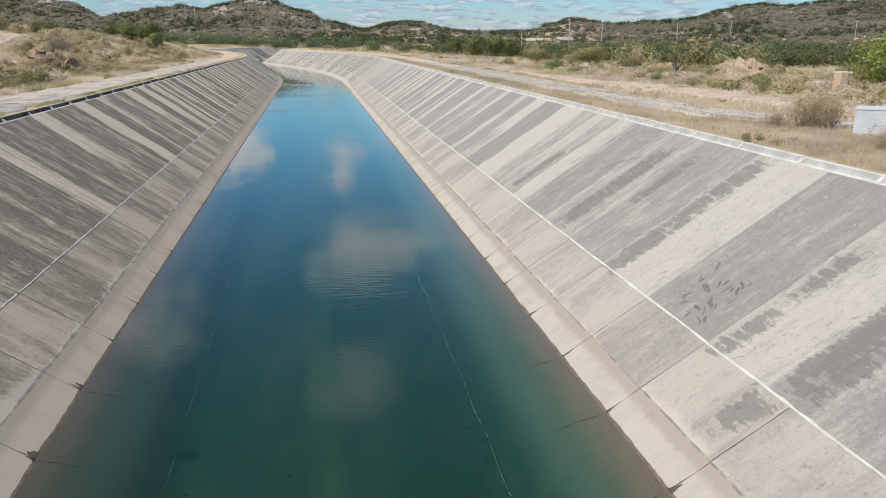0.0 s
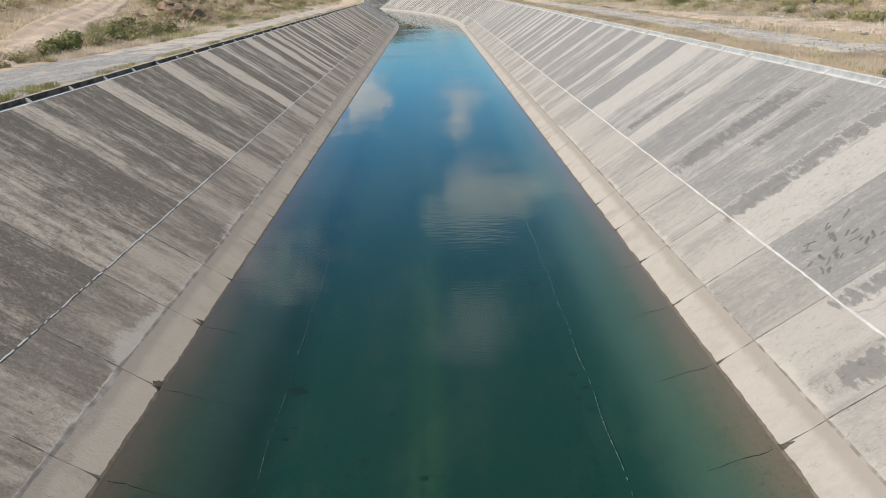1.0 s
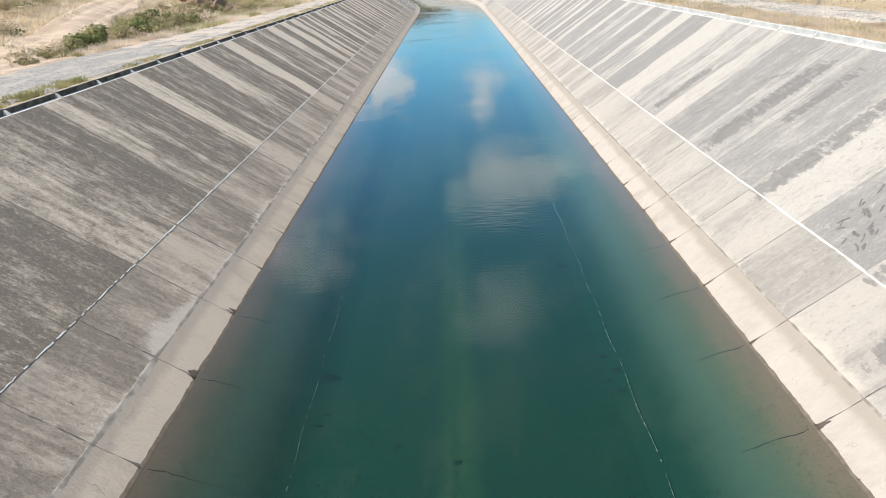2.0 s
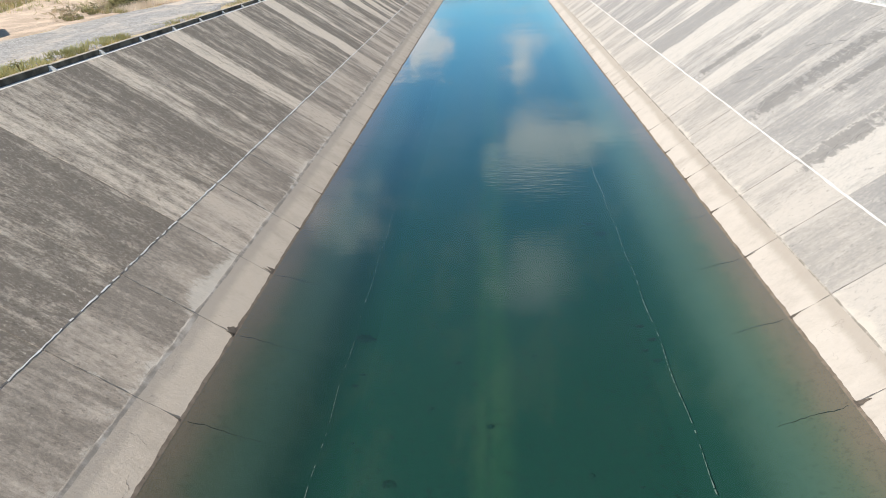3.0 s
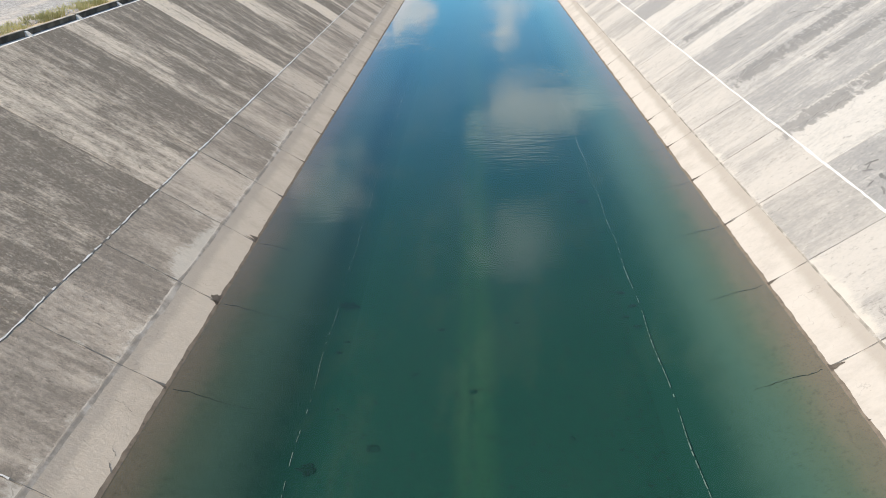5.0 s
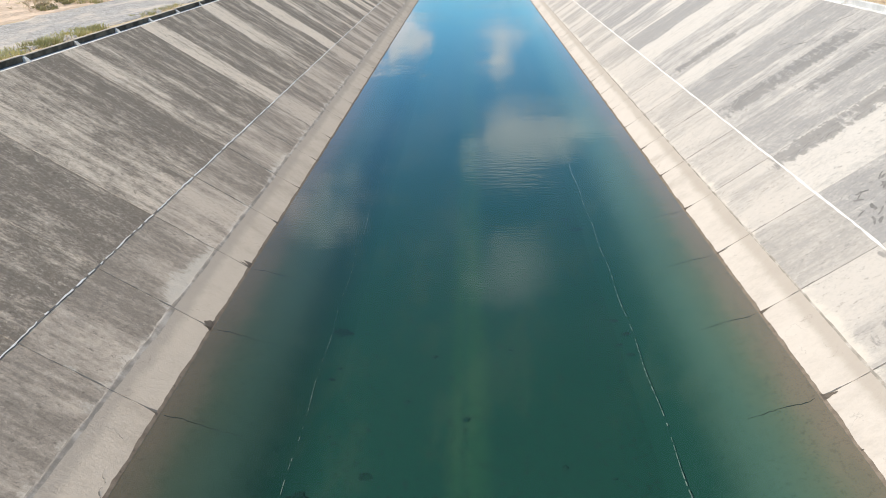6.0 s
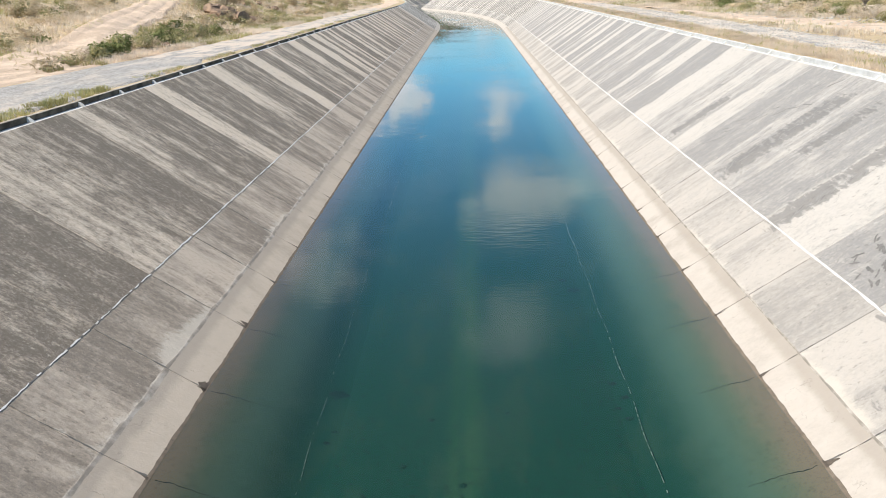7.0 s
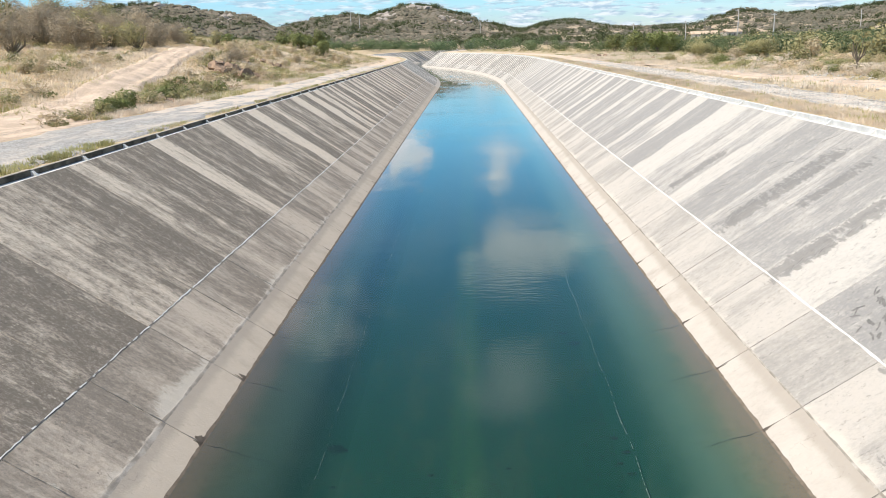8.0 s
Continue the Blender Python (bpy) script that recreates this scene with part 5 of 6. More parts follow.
def off_track(x, y, clear):
    for (x0, y0), (x1, y1) in zip(TRACK, TRACK[1:]):
        d = Vector((x1 - x0, y1 - y0))
        k = min(max(((x - x0) * d.x + (y - y0) * d.y) / d.length_squared, 0), 1)
        if math.hypot(x - x0 - k * d.x, y - y0 - k * d.y) < clear:
            return False
    return True


def on_clearing(x, y):
    for (x0, y0, w0), (x1, y1, w1) in zip(CLEARING, CLEARING[1:]):
        if y0 <= y <= y1:
            t = (y - y0) / (y1 - y0)
            return abs(x - x0 - (x1 - x0) * t) < (w0 + (w1 - w0) * t) * rnd.uniform(0.15, 1.05)
    return False


rnd = random.Random(11)
# thicket on the ridge of the spoil bank
n = 0
while n < 38:
    x, y = rnd.uniform(-70, -27), rnd.uniform(48, 120)
    if -17.2 - (x - axis(y)) < 13 or not off_track(x, y, 3.5) or rnd.random() > smooth(24, 42, -x):
        continue
    plant(rnd.choice(["dry", "dry", "olive", "green"]), x, y, rnd.uniform(0.9, 1.75), rnd.uniform(0, 360))
    n += 1
# tall brush against the sky
n = 0
while n < 40:
    x, y = rnd.uniform(-62, -31), rnd.uniform(46, 92)
    if -x < 33 + 0.12 * (y - 46) or not off_track(x, y, 3.5):
        continue
    plant("brush", x, y, rnd.uniform(0.9, 1.35), rnd.uniform(0, 360))
    n += 1
# brush that closes the ridge, lower towards the plain
n = 0
while n < 44:
    az, r = rnd.uniform(-32, -15.5), rnd.uniform(80, 118)
    x, y = r * math.sin(radians(az)), r * math.cos(radians(az)) - 11
    if not off_track(x, y, 3.0):
        continue
    plant("brush" if n % 4 else "dry", x, y, rnd.uniform(0.75, 1.1) * (1 - 0.45 * smooth(-22, -16, az)) * (1 if n % 4 else 1.5), rnd.uniform(0, 360))
    n += 1
# low bushes on the face of the bank
n = 0
while n < 52:
    u, y = rnd.uniform(-33, -18.4), 33 + 97 * rnd.random() ** 1.3
    x = u + axis(y)
    if not off_track(x, y, 3.0):
        continue
    plant(rnd.choice(["wispy", "wispy", "dry", "dry", "wispy", "olive"]), x, y, rnd.uniform(0.35, 0.85), rnd.uniform(0, 360))
    n += 1
# green thicket between the track and the gravel road
for i in range(60):
    y = rnd.uniform(27.5, 50)
    plant("green" if i % 3 == 1 else "olive", -18.4 - 3.2 * rnd.random() * smooth(26, 40, y) - 0.3 * rnd.random(), y, rnd.uniform(0.2, 0.52), rnd.uniform(0, 360))
for x, y, s in ((-32.5, 138, 1.2), (-34, 145, 1.4), (-30.5, 133, 0.9)):
    plant("green", x, y, s, s * 90)
# dark trees and grey brush where the spoil bank meets the plain
for i in range(26):
    az = rnd.uniform(-13.2, -10.2) if i < 16 else rnd.uniform(-18.5, -13.0)
    r = rnd.uniform(136, 160) if i < 16 else rnd.uniform(100, 130)
    plant("tree" if i < 14 else rnd.choice(["dry", "dry", "wispy", "olive"]), r * math.sin(radians(az)), r * math.cos(radians(az)) - 11, rnd.uniform(0.5, 0.8), rnd.uniform(0, 360))
# scattered shrubs on the flat beyond the right-hand road
n = 0
while n < 120:
    y = 18 + 150 * rnd.random() ** 1.2
    u = rnd.uniform(23, 40 + 0.8 * y)
    if rnd.random() > 0.25 + 0.75 * smooth(28, 60, u) or (u < 24.5 and y < 65):
        continue
    kind = rnd.choice(["olive", "dry", "wispy", "dry", "wispy", "olive", "green", "dry"]) if u < 70 else rnd.choice(["green", "green", "olive", "tree", "dry"])
    plant(kind, u + axis(y), y, rnd.uniform(0.5, 1.15), rnd.uniform(0, 360))
    n += 1
for kind, x, y, s in (("green", -12.85, 6.9, 0.28), ("green", -13.2, 6.2, 0.3), ("olive", -12.75, 8.2, 0.2), ("olive", -12.8, 9.6, 0.18), ("olive", -12.9, 11.6, 0.15)):
    plant(kind, x, y, s, x * 90 + y * 50)
HEDGE = [(12.7, 11.1), (12.9, 10.7), (13.0, 10.1)]
for kind, x, y, s in (("wispy", 16.6, 14.2, 0.75), ("wispy", 17.6, 15.0, 0.85), ("wispy", 18.4, 15.6, 0.7), ("wispy", 16.0, 14.9, 0.5), ("wispy", 17.2, 13.6, 0.7), ("wispy", 15.4, 8.5, 0.55), ("olive", HEDGE[0][0], HEDGE[0][1], 0.15), ("olive", HEDGE[1][0], HEDGE[1][1], 0.17), ("olive", HEDGE[2][0], HEDGE[2][1], 0.15), ("dry", 40.2, 64.5, 0.6), ("dry", 46.2, 64.2, 0.7), ("olive", 47.5, 65.5, 0.6), ("dry", 42.0, 63.2, 0.45), ("wispy", 44.5, 63.0, 0.7), ("dry", 39.0, 67.0, 0.6),
                      ("round", 37.2, 94.5, 1.05), ("round", 48.5, 72.5, 1.0), ("round", 31.0, 99.0, 0.8), ("dry", 33.5, 92.5, 1.3), ("dry", 43.0, 92.0, 1.5), ("olive", 41.5, 72, 1.9), ("olive", 45, 74, 1.6), ("bright", 38.4, 38.2, 1.0), ("tree", 44.0, 42.5, 1.2), ("tree", 47.5, 46.0, 1.25),
                      ("tree", 33, 152, 1.2), ("tree", 37, 150, 1.3), ("tree", 41, 156, 1.1), ("tree", 30, 158, 1.0), ("olive", 47, 118, 1.7), ("olive", 53, 120, 1.8), ("dry", 44, 112, 1.3)):
    plant(kind, x, y, s, x * 40)


def scatter_crowns(name, spots, seed, leaf, per, size, label, category):
    """Far trees, too many to count, as one mesh. spots: x, y, radius, height."""
    rng = np.random.default_rng(seed)
    vs, fs, ns, k = [], [], [], 0
    for x, y, r, hgt in spots:
        z = ground_height(x, y)
        lobes = []
        for i in range(4):
            a = rng.random() * 6.283
            q = 0.48 + 0.22 * rng.random()
            lobes.append(((x + 0.4 * r * math.cos(a), y + 0.4 * r * math.sin(a), z + hgt * (0.22 + 0.33 * rng.random())), (r * q, r * q, hgt * q * 0.6)))
        bare = leaf in ("leaf_dry", "grass_dry")
        v, f, out = leaf_quads(rng, lobes, per, size * min(r, 3.0) * (1.5 if bare else 1.0), 0.3 if bare else 1.0, 0.7, 0.8)
        vs.append(v)
        ns.append(out)
        fs.append(f + k)
        k += len(v)
    return tagged(new(name, mesh_of(name, np.concatenate(vs), np.concatenate(fs), M[leaf], normals=np.concatenate(ns))), label, category, kind="stuff")


def scatter_clumps(name, spots, seed, mat, label):
    """Far shrubs, each of three uneven clumps grown together, as one mesh. spots: x, y, radius, height."""
    rng = np.random.default_rng(seed)
    bm = bmesh.new()
    bmesh.ops.create_icosphere(bm, subdivisions=1, radius=1.0)
    ball = np.array([v.co[:] for v in bm.verts])
    tris = np.array([[v.index for v in f.verts] for f in bm.faces])
    bm.free()
    base = np.repeat(np.array([(x, y, ground_height(x, y)) for x, y, r, hgt in spots]), 3, 0)
    r = np.repeat(np.array([p[2] for p in spots]), 3)
    hgt = np.repeat(np.array([p[3] for p in spots]), 3)
    k = len(base)
    base[:, :2] += rng.normal(size=(k, 2)) * (0.5 * r)[:, None]
    base[:, 2] += hgt * (0.12 + 0.3 * rng.random(k))
    radii = np.stack([r * (0.4 + 0.35 * rng.random(k)), r * (0.4 + 0.35 * rng.random(k)), hgt * (0.28 + 0.25 * rng.random(k))], 1)
    v = base[:, None] + ball[None] * radii[:, None] * (0.72 + 0.5 * rng.random((k, len(ball), 1)))
    f = tris[None] + (np.arange(k) * len(ball))[:, None, None]
    out = np.tile(ball, (k, 1)) * 0.5 + np.array([0.0, -0.12, 0.62])
    out /= np.linalg.norm(out, axis=1)[:, None]
    tagged(new(name, mesh_of(name, v.reshape(-1, 3), f.reshape(-1, 3), mat, normals=out)), label, "scrub", kind="stuff")


spots = []
while len(spots) < 1500:
    r = 90 + 300 * rnd.random() ** 0.8
    az = radians(rnd.uniform(4, 48)) if rnd.random() < 0.8 else radians(rnd.uniform(-22, 10))
    x, y = r * math.sin(az), r * math.cos(az) - 11
    u = x - axis(y)
    if (0 < u < (50 - 0.1 * (y - 60) if y < 200 else 34) or -30 < u <= 0) or (u < 0 and y < 190) or noise.noise(Vector((x * 0.03, y * 0.03, 1))) < -0.02:
        continue
    if u > 0 and rnd.random() < max(1 - smooth(0.165, 0.20, az), 0.85 * smooth(230, 270, r) * (1 - smooth(0.28, 0.34, az))) * 0.85:
        continue                # sandy openings on the plain
    k = rnd.random() ** 2
    spots.append((x, y, 1.5 + 3.6 * k, 1.7 + 3.2 * k))
scatter_crowns("woodland", spots[:1080], 3, "wood_leaf", 300, 0.08, "belt of low green thorn trees on the plain", "woodland")
scatter_crowns("thorn_scrub", spots[1080:1330], 33, "leaf_olive", 260, 0.08, "yellowish thorn scrub among the trees", "woodland")
scatter_crowns("bare_scrub", spots[1330:], 34, "leaf_dry", 150, 0.06, "bare grey thorn scrub among the trees", "woodland")
for i in range(80):             # trees behind the bend
    r, az = rnd.uniform(330, 410), radians(rnd.triangular(-16, 7, -6))
    spots.append((r * math.sin(az), r * math.cos(az) - 11, rnd.uniform(3.0, 4.8), rnd.uniform(4.5, 7.0)))
scatter_crowns("tree_belt", spots[-80:], 13, "wood_leaf", 420, 0.07, "row of round green trees beyond the bend", "woodland")
for leaf, seed in (("leaf_olive", 5), ("leaf_dry", 6), ("leaf_green", 7)):
    spots = []
    while len(spots) < (1150 if seed != 7 else 420):
        if rnd.random() < 0.5:
            y = rnd.uniform(20, 190)
            d = 55 * rnd.random() ** 1.3
            x = -18.0 - d + axis(y)
            if not off_track(x, y, 2.6) or (y < 28 and d < 12):
                continue
        else:
            y = 16 + 314 * rnd.random() ** 1.2
            u = 21.5 + 80 * rnd.random() ** 1.2
            if u < 24 and 22 < y < 46:
                continue
            x = u + axis(y)
        spots.append((x, y, rnd.uniform(0.35, 1.0), rnd.uniform(0.4, 1.1)))
    scatter_crowns("low_scrub", spots, seed, leaf, 110, 0.075, "knee-high scrub scattered over the dry ground", "scrub")
for leaf, seed, count in (("leaf_dry", 15, 380), ("leaf_olive", 16, 200), ("leaf_dry", 17, 140)):
    spots = []
    while len(spots) < count:
        y = 24 + 110 * rnd.random() ** 1.3
        x = -18.6 - 34 * rnd.random() ** 1.2 + axis(y)
        if not off_track(x, y, 2.2) or noise.noise(Vector((x * 0.12, y * 0.12, seed))) < -0.1:
            continue
        spots.append((x, y, rnd.uniform(0.4, 1.2), rnd.uniform(0.4, 1.1)))
    scatter_crowns("bank_scrub", spots, seed, leaf, 190, 0.09, "tangled dry brush covering the spoil bank", "scrub")
for leaf, seed in (("leaf_olive", 51), ("leaf_dry", 52), ("leaf_green", 53), ("grass_dry", 54)):
    spots = []
    while len(spots) < (70 if seed != 53 else 30):     # mixed shrubs between the clearing and the woodland
        y, u = rnd.uniform(26, 100), 24.8 + 24 * rnd.random() ** 1.3
        spots.append((u + axis(y), y, rnd.uniform(0.5, 1.2), rnd.uniform(0.5, 1.3)))
    scatter_crowns("plain_shrubs", spots, seed, leaf, 520, 0.075, "grey-olive low shrubs on the dry plain", "scrub")
spots = []
while len(spots) < 17000:
    r = rnd.uniform(400, 1250)
    az = rnd.uniform(-36, 44)
    x, y = r * math.sin(radians(az)), r * math.cos(radians(az)) - 11
    if rnd.random() > 0.35 + 0.65 * smooth(500, 750, r) and rnd.random() < 0.6:
        continue
    if 1.0 < az < 20.0 and r < 870 and rnd.random() < 0.6:
        continue
    if noise.noise(Vector((x * 0.012, y * 0.012, 4))) < -0.25 and r < 700 and abs(az) > 8:
        continue
    k = rnd.random() ** 2
    spots.append((x, y, 1.2 + 2.8 * k, 1.0 + 2.6 * k))
scatter_clumps("hill_scrub", spots, 4, M["far_leaf"], "grey-green dry scrub covering the hills")
spots = []
while len(spots) < 2300:        # darker trees in drifts and along the ridges
    az = rnd.uniform(-30, 42)
    r = rnd.uniform(860, 955) if rnd.random() < 0.4 else rnd.uniform(420, 900)
    x, y = r * math.sin(radians(az)), r * math.cos(radians(az)) - 11
    if noise.noise(Vector((x * 0.01, y * 0.01, 12))) < 0.02:
        continue
    spots.append((x, y, rnd.uniform(2.5, 5.0), rnd.uniform(3.5, 6.5)))
scatter_crowns("hill_trees", spots, 44, "hill_tree", 70, 0.16, "dark green trees in drifts over the hills", "woodland")


def boulder_data(rng, r, squash=0.7):
    bm = bmesh.new()
    bmesh.ops.create_icosphere(bm, subdivisions=2, radius=r)
    off = Vector((rng.random() * 50, rng.random() * 50, 0))
    for v in bm.verts:
        n = v.co.normalized()
        v.co = v.co * (1 + 0.45 * noise.noise(n * 1.3 + off) + 0.2 * noise.noise(n * 3 + off))
    for k in range(7):          # cleaved faces
        face = Vector(rng.normal(size=3)).normalized()
        reach = r * (0.5 + 0.35 * rng.random())
        for v in bm.verts:
            v.co -= face * max(0.0, v.co.dot(face) - reach)
    for v in bm.verts:
        v.co.z *= squash
    vs = [v.co.copy() for v in bm.verts]
    bm.verts.index_update()
    fs = [tuple(v.index for v in f.verts) for f in bm.faces]
    bm.free()
    return vs, fs


def rocks(name, spots, mat, label, category, kind="stuff"):
    rng = np.random.default_rng(len(spots))
    vs, fs = [], []
    for x, y, r in spots:
        v, f = boulder_data(rng, r)
        z, k = ground_height(x, y), len(vs)
        vs += [Vector((x, y, z + r * 0.3)) + p for p in v]
        fs += [tuple(i + k for i in q) for q in f]
    return tagged(new(name, mesh_of(name, vs, fs, mat)), label, category, kind=kind)


spots = []
for az0, r0, spread in ((-4.3, 890, 0.9), (-3.4, 840, 1.2), (-1.3, 740, 1.0), (-5.6, 800, 1.0), (-20.7, 850, 0.4), (-16.6, 800, 0.6), (32, 780, 0.5), (28.4, 760, 0.3)):
    for i in range(18 if az0 < -15 or -6 < az0 < 0 else 8):
        az, r = az0 + rnd.gauss(0, spread * 0.5), r0 + rnd.gauss(0, 30)
        spots.append((r * math.sin(radians(az)), r * math.cos(radians(az)) - 11, 1.2 + 2.9 * rnd.random() ** 2))
rocks("hill_rocks", spots, M["far_rock"], "pale bare boulders among the scrub on the hills", "rocks")
spots = []
for cx, cy, sp, k, big in ((-19.6, 38, 0.7, 12, 0.55), (-20.4, 43.5, 0.7, 9, 0.5), (-20.5, 52, 1.2, 8, 0.45), (-21.5, 60, 1.2, 7, 0.45), (-21.5, 70, 1.5, 7, 0.5), (-22.4, 63.5, 0.9, 26, 1.05), (-25.3, 79, 0.8, 5, 0.6), (-23.4, 83, 1.0, 6, 0.6), (-19, 31, 1.2, 8, 0.3), (29.5, 52, 2.2, 40, 0.3), (31, 35.5, 1.2, 12, 0.25), (26, 100, 3, 8, 0.4), (24, 125, 2, 4, 0.7)):
    for i in range(k):
        spots.append((cx + rnd.gauss(0, sp), cy + rnd.gauss(0, sp), big * rnd.uniform(0.3, 1.0)))
rocks("loose_rocks", spots, M["rock"], "brown broken rocks lying on the dry ground", "rocks")


def stones(name, spots, seed, mat, label):
    """Loose stones, too many to count, as one mesh. spots: x, y, radius."""
    rng = np.random.default_rng(seed)
    bm = bmesh.new()
    bmesh.ops.create_icosphere(bm, subdivisions=1, radius=1.0)
    ball = np.array([v.co[:] for v in bm.verts])
    tris = np.array([[v.index for v in f.verts] for f in bm.faces])
    bm.free()
    base = np.array([(x, y, ground_height(x, y) + 0.06) for x, y, r in spots])
    k = len(base)
    radii = np.array([r for x, y, r in spots])[:, None] * (0.6 + 0.6 * rng.random((k, 3))) * np.array([1, 1, 0.7])
    v = base[:, None] + ball[None] * radii[:, None] * (0.65 + 0.6 * rng.random((k, len(ball), 1)))
    f = tris[None] + (np.arange(k) * len(ball))[:, None, None]
    tagged(new(name, mesh_of(name, v.reshape(-1, 3), f.reshape(-1, 3), mat)), label, "gravel", kind="stuff")


spots = []
for i in range(7000):
    y = 10 + 70 * rnd.random() ** 1.5
    u = 16.1 + rnd.gauss(0, 0.75)
    if y < 19:
        u = 16.6 + (19 - y) * 0.45 + rnd.gauss(0, 0.7)
    spots.append((u + axis(y), y, 0.018 + 0.05 * rnd.random() ** 3))
stones("gravel_stones", spots, 5, M["stone"], "loose pale stones on the gravel service road")
spots = [(rnd.uniform(20, 26), rnd.uniform(24, 60), 0.04 + 0.10 * rnd.random() ** 3) for i in range(700)]
spots += [(24.3 + rnd.gauss(0, 0.8), 22.5 + rnd.gauss(0, 0.8), 0.06 + 0.12 * rnd.random() ** 2) for i in range(30)]
stones("scattered_stones", spots, 6, M["stone"], "pale stones scattered over the sandy clearing")


def grass(name, spots, seed, mat, label, high, blades=6, wide=0.02, bent=True):
    """Tufts of blades; spots: x, y, scale."""
    rng = np.random.default_rng(seed)
    n = len(spots)
    base = np.array([(x, y, ground_height(x, y) - 0.02) for x, y, s in spots])
    sc = np.array([s for x, y, s in spots])
    base = np.repeat(base, blades, 0)
    sc = np.repeat(sc, blades)
    k = n * blades
    base[:, :2] += rng.normal(size=(k, 2)) * 0.10 * sc[:, None]
    ang = rng.random(k) * 6.283
    lean = 0.18 + 0.45 * rng.random(k)
    h = high * sc * (0.5 + 0.7 * rng.random(k))
    side = np.stack([-np.sin(ang), np.cos(ang), np.zeros(k)], 1) * (wide * (0.6 + rng.random(k)) * sc ** 0.5)[:, None]
    out = np.stack([np.cos(ang) * lean, np.sin(ang) * lean, np.ones(k)], 1) * h[:, None]
    mid = base + out * np.array([0.42, 0.42, 0.6])
    v = np.stack([base - side, base + side, mid + side * 0.7, base + out, mid - side * 0.7] if bent else [base - side, base + side, base + out], 1).reshape(-1, 3)
    f = np.arange(len(v)).reshape(k, -1)
    return tagged(new(name, mesh_of(name, v, f, mat)), label, "grass", kind="stuff")


dry, green = [], []
for i in range(11000):          # strip between kerb and road on the right
    y = -12 + 150 * rnd.random() ** 1.6
    u = rnd.triangular(12.55, 14.9, 13.2)
    (green if rnd.random() < 0.04 else dry).append((u + axis(y), y, rnd.uniform(0.5, 1.1)))
for i in range(2400):           # thin strip beside the left-hand kerb
    y = -5 + 120 * rnd.random() ** 1.5
    if noise.noise(Vector((0, y * 0.25, 0))) < -0.02 and y > 16:
        continue
    u = -12.6 - abs(rnd.gauss(0, 0.5 if y < 16 else 0.25))
    (green if rnd.random() < 0.45 else dry).append((u + axis(y), y, rnd.uniform(0.4, 0.9)))
for i in range(1100):           # yellow-green weeds at the near end of the left-hand kerb
    y = 1.5 + 15 * rnd.random() ** 1.5
    if noise.noise(Vector((3, y * 0.9, 0))) < 0.0:
        continue
    green.append((-12.6 - abs(rnd.gauss(0, 0.4)), y, rnd.uniform(0.5, 1.0)))
for i in range(2200):           # grass round the shrubs and the concrete box
    y = rnd.uniform(4, 18)
    dry.append((rnd.uniform(14.4, 17.4), y, rnd.uniform(0.5, 1.1)))
for i in range(900):            # tufts creeping onto the right-hand road
    y = rnd.uniform(5, 95)
    dry.append((rnd.choice([14.8, 17.7, 18.3]) + rnd.gauss(0, 0.45) + axis(y), y, rnd.uniform(0.4, 0.9)))
grass("verge_grass", dry, 1, M["grass_dry"], "straw-coloured dry grass along the kerb", 0.17, 12, 0.006)
grass("verge_weeds", green, 2, M["grass_green"], "dull green weeds along the kerb", 0.24, 10, 0.011)
dry, green = [], []
k = 0
while k < 70000:                # spoil bank
    y = 14 + 135 * rnd.random() ** 1.3
    d = 60 * rnd.random() ** 1.5
    x = -17.6 + 1.0 * smooth(29, 42, y) - d + axis(y)
    if not off_track(x, y, 0.7 + 1.2 * rnd.random() + 0.8 * smooth(34, 22, y) if y < 34 else 0.6 + 1.2 * rnd.random() ** 0.6) or (y < 27 and d < 12):
        continue
    k += 1
    g = noise.noise(Vector((x * 0.13, y * 0.13, 5))) + (0.3 if d < 9 and 26 < y < 50 else 0)
    (green if g > 0.2 and rnd.random() < 0.75 else dry).append((x, y, rnd.uniform(0.6, 1.3)))
k = 0
while k < 40000:                # flat land on the right
    y = 5 + 150 * rnd.random() ** 1.1
    u = 17.9 + 75 * rnd.random() ** 1.5
    if on_clearing(u + axis(y), y) or (u < 24 and y < 16) or (u < 21.5 and 17 < y < 64 and rnd.random() < 0.6) or noise.noise(Vector((u * 0.1, y * 0.1, 8))) < -0.22 * smooth(18, 21, u) - 0.02:
        continue
    k += 1
    g = noise.noise(Vector((u * 0.09, y * 0.09, 2)))
    (green if g > 0.18 and rnd.random() < 0.6 else dry).append((u + axis(y), y, rnd.uniform(0.6, 1.3)))
grass("dry_grass", dry, 1, M["grass_dry"], "straw-coloured dry grass in tufts", 0.31, 10, 0.012, False)
grass("green_weeds", green, 2, M["grass_green"], "dull green weeds among the dry grass", 0.26, 10, 0.022, False)


# ---- things on the right-hand side ----
def thing(name, label, category, x, y, turn=0.0, z=None, group=""):
    ob = tagged(new(name), label, category, group)
    ob.matrix_basis = pose(x, y, ground_height(x, y) if z is None else z, 0, 0, turn)
    return ob


M["spoil"] = plain_material("excavated_earth", (0.60, 0.47, 0.35), (0.42, 0.32, 0.23), 0.8, 0.95, 0.9, 0.12)


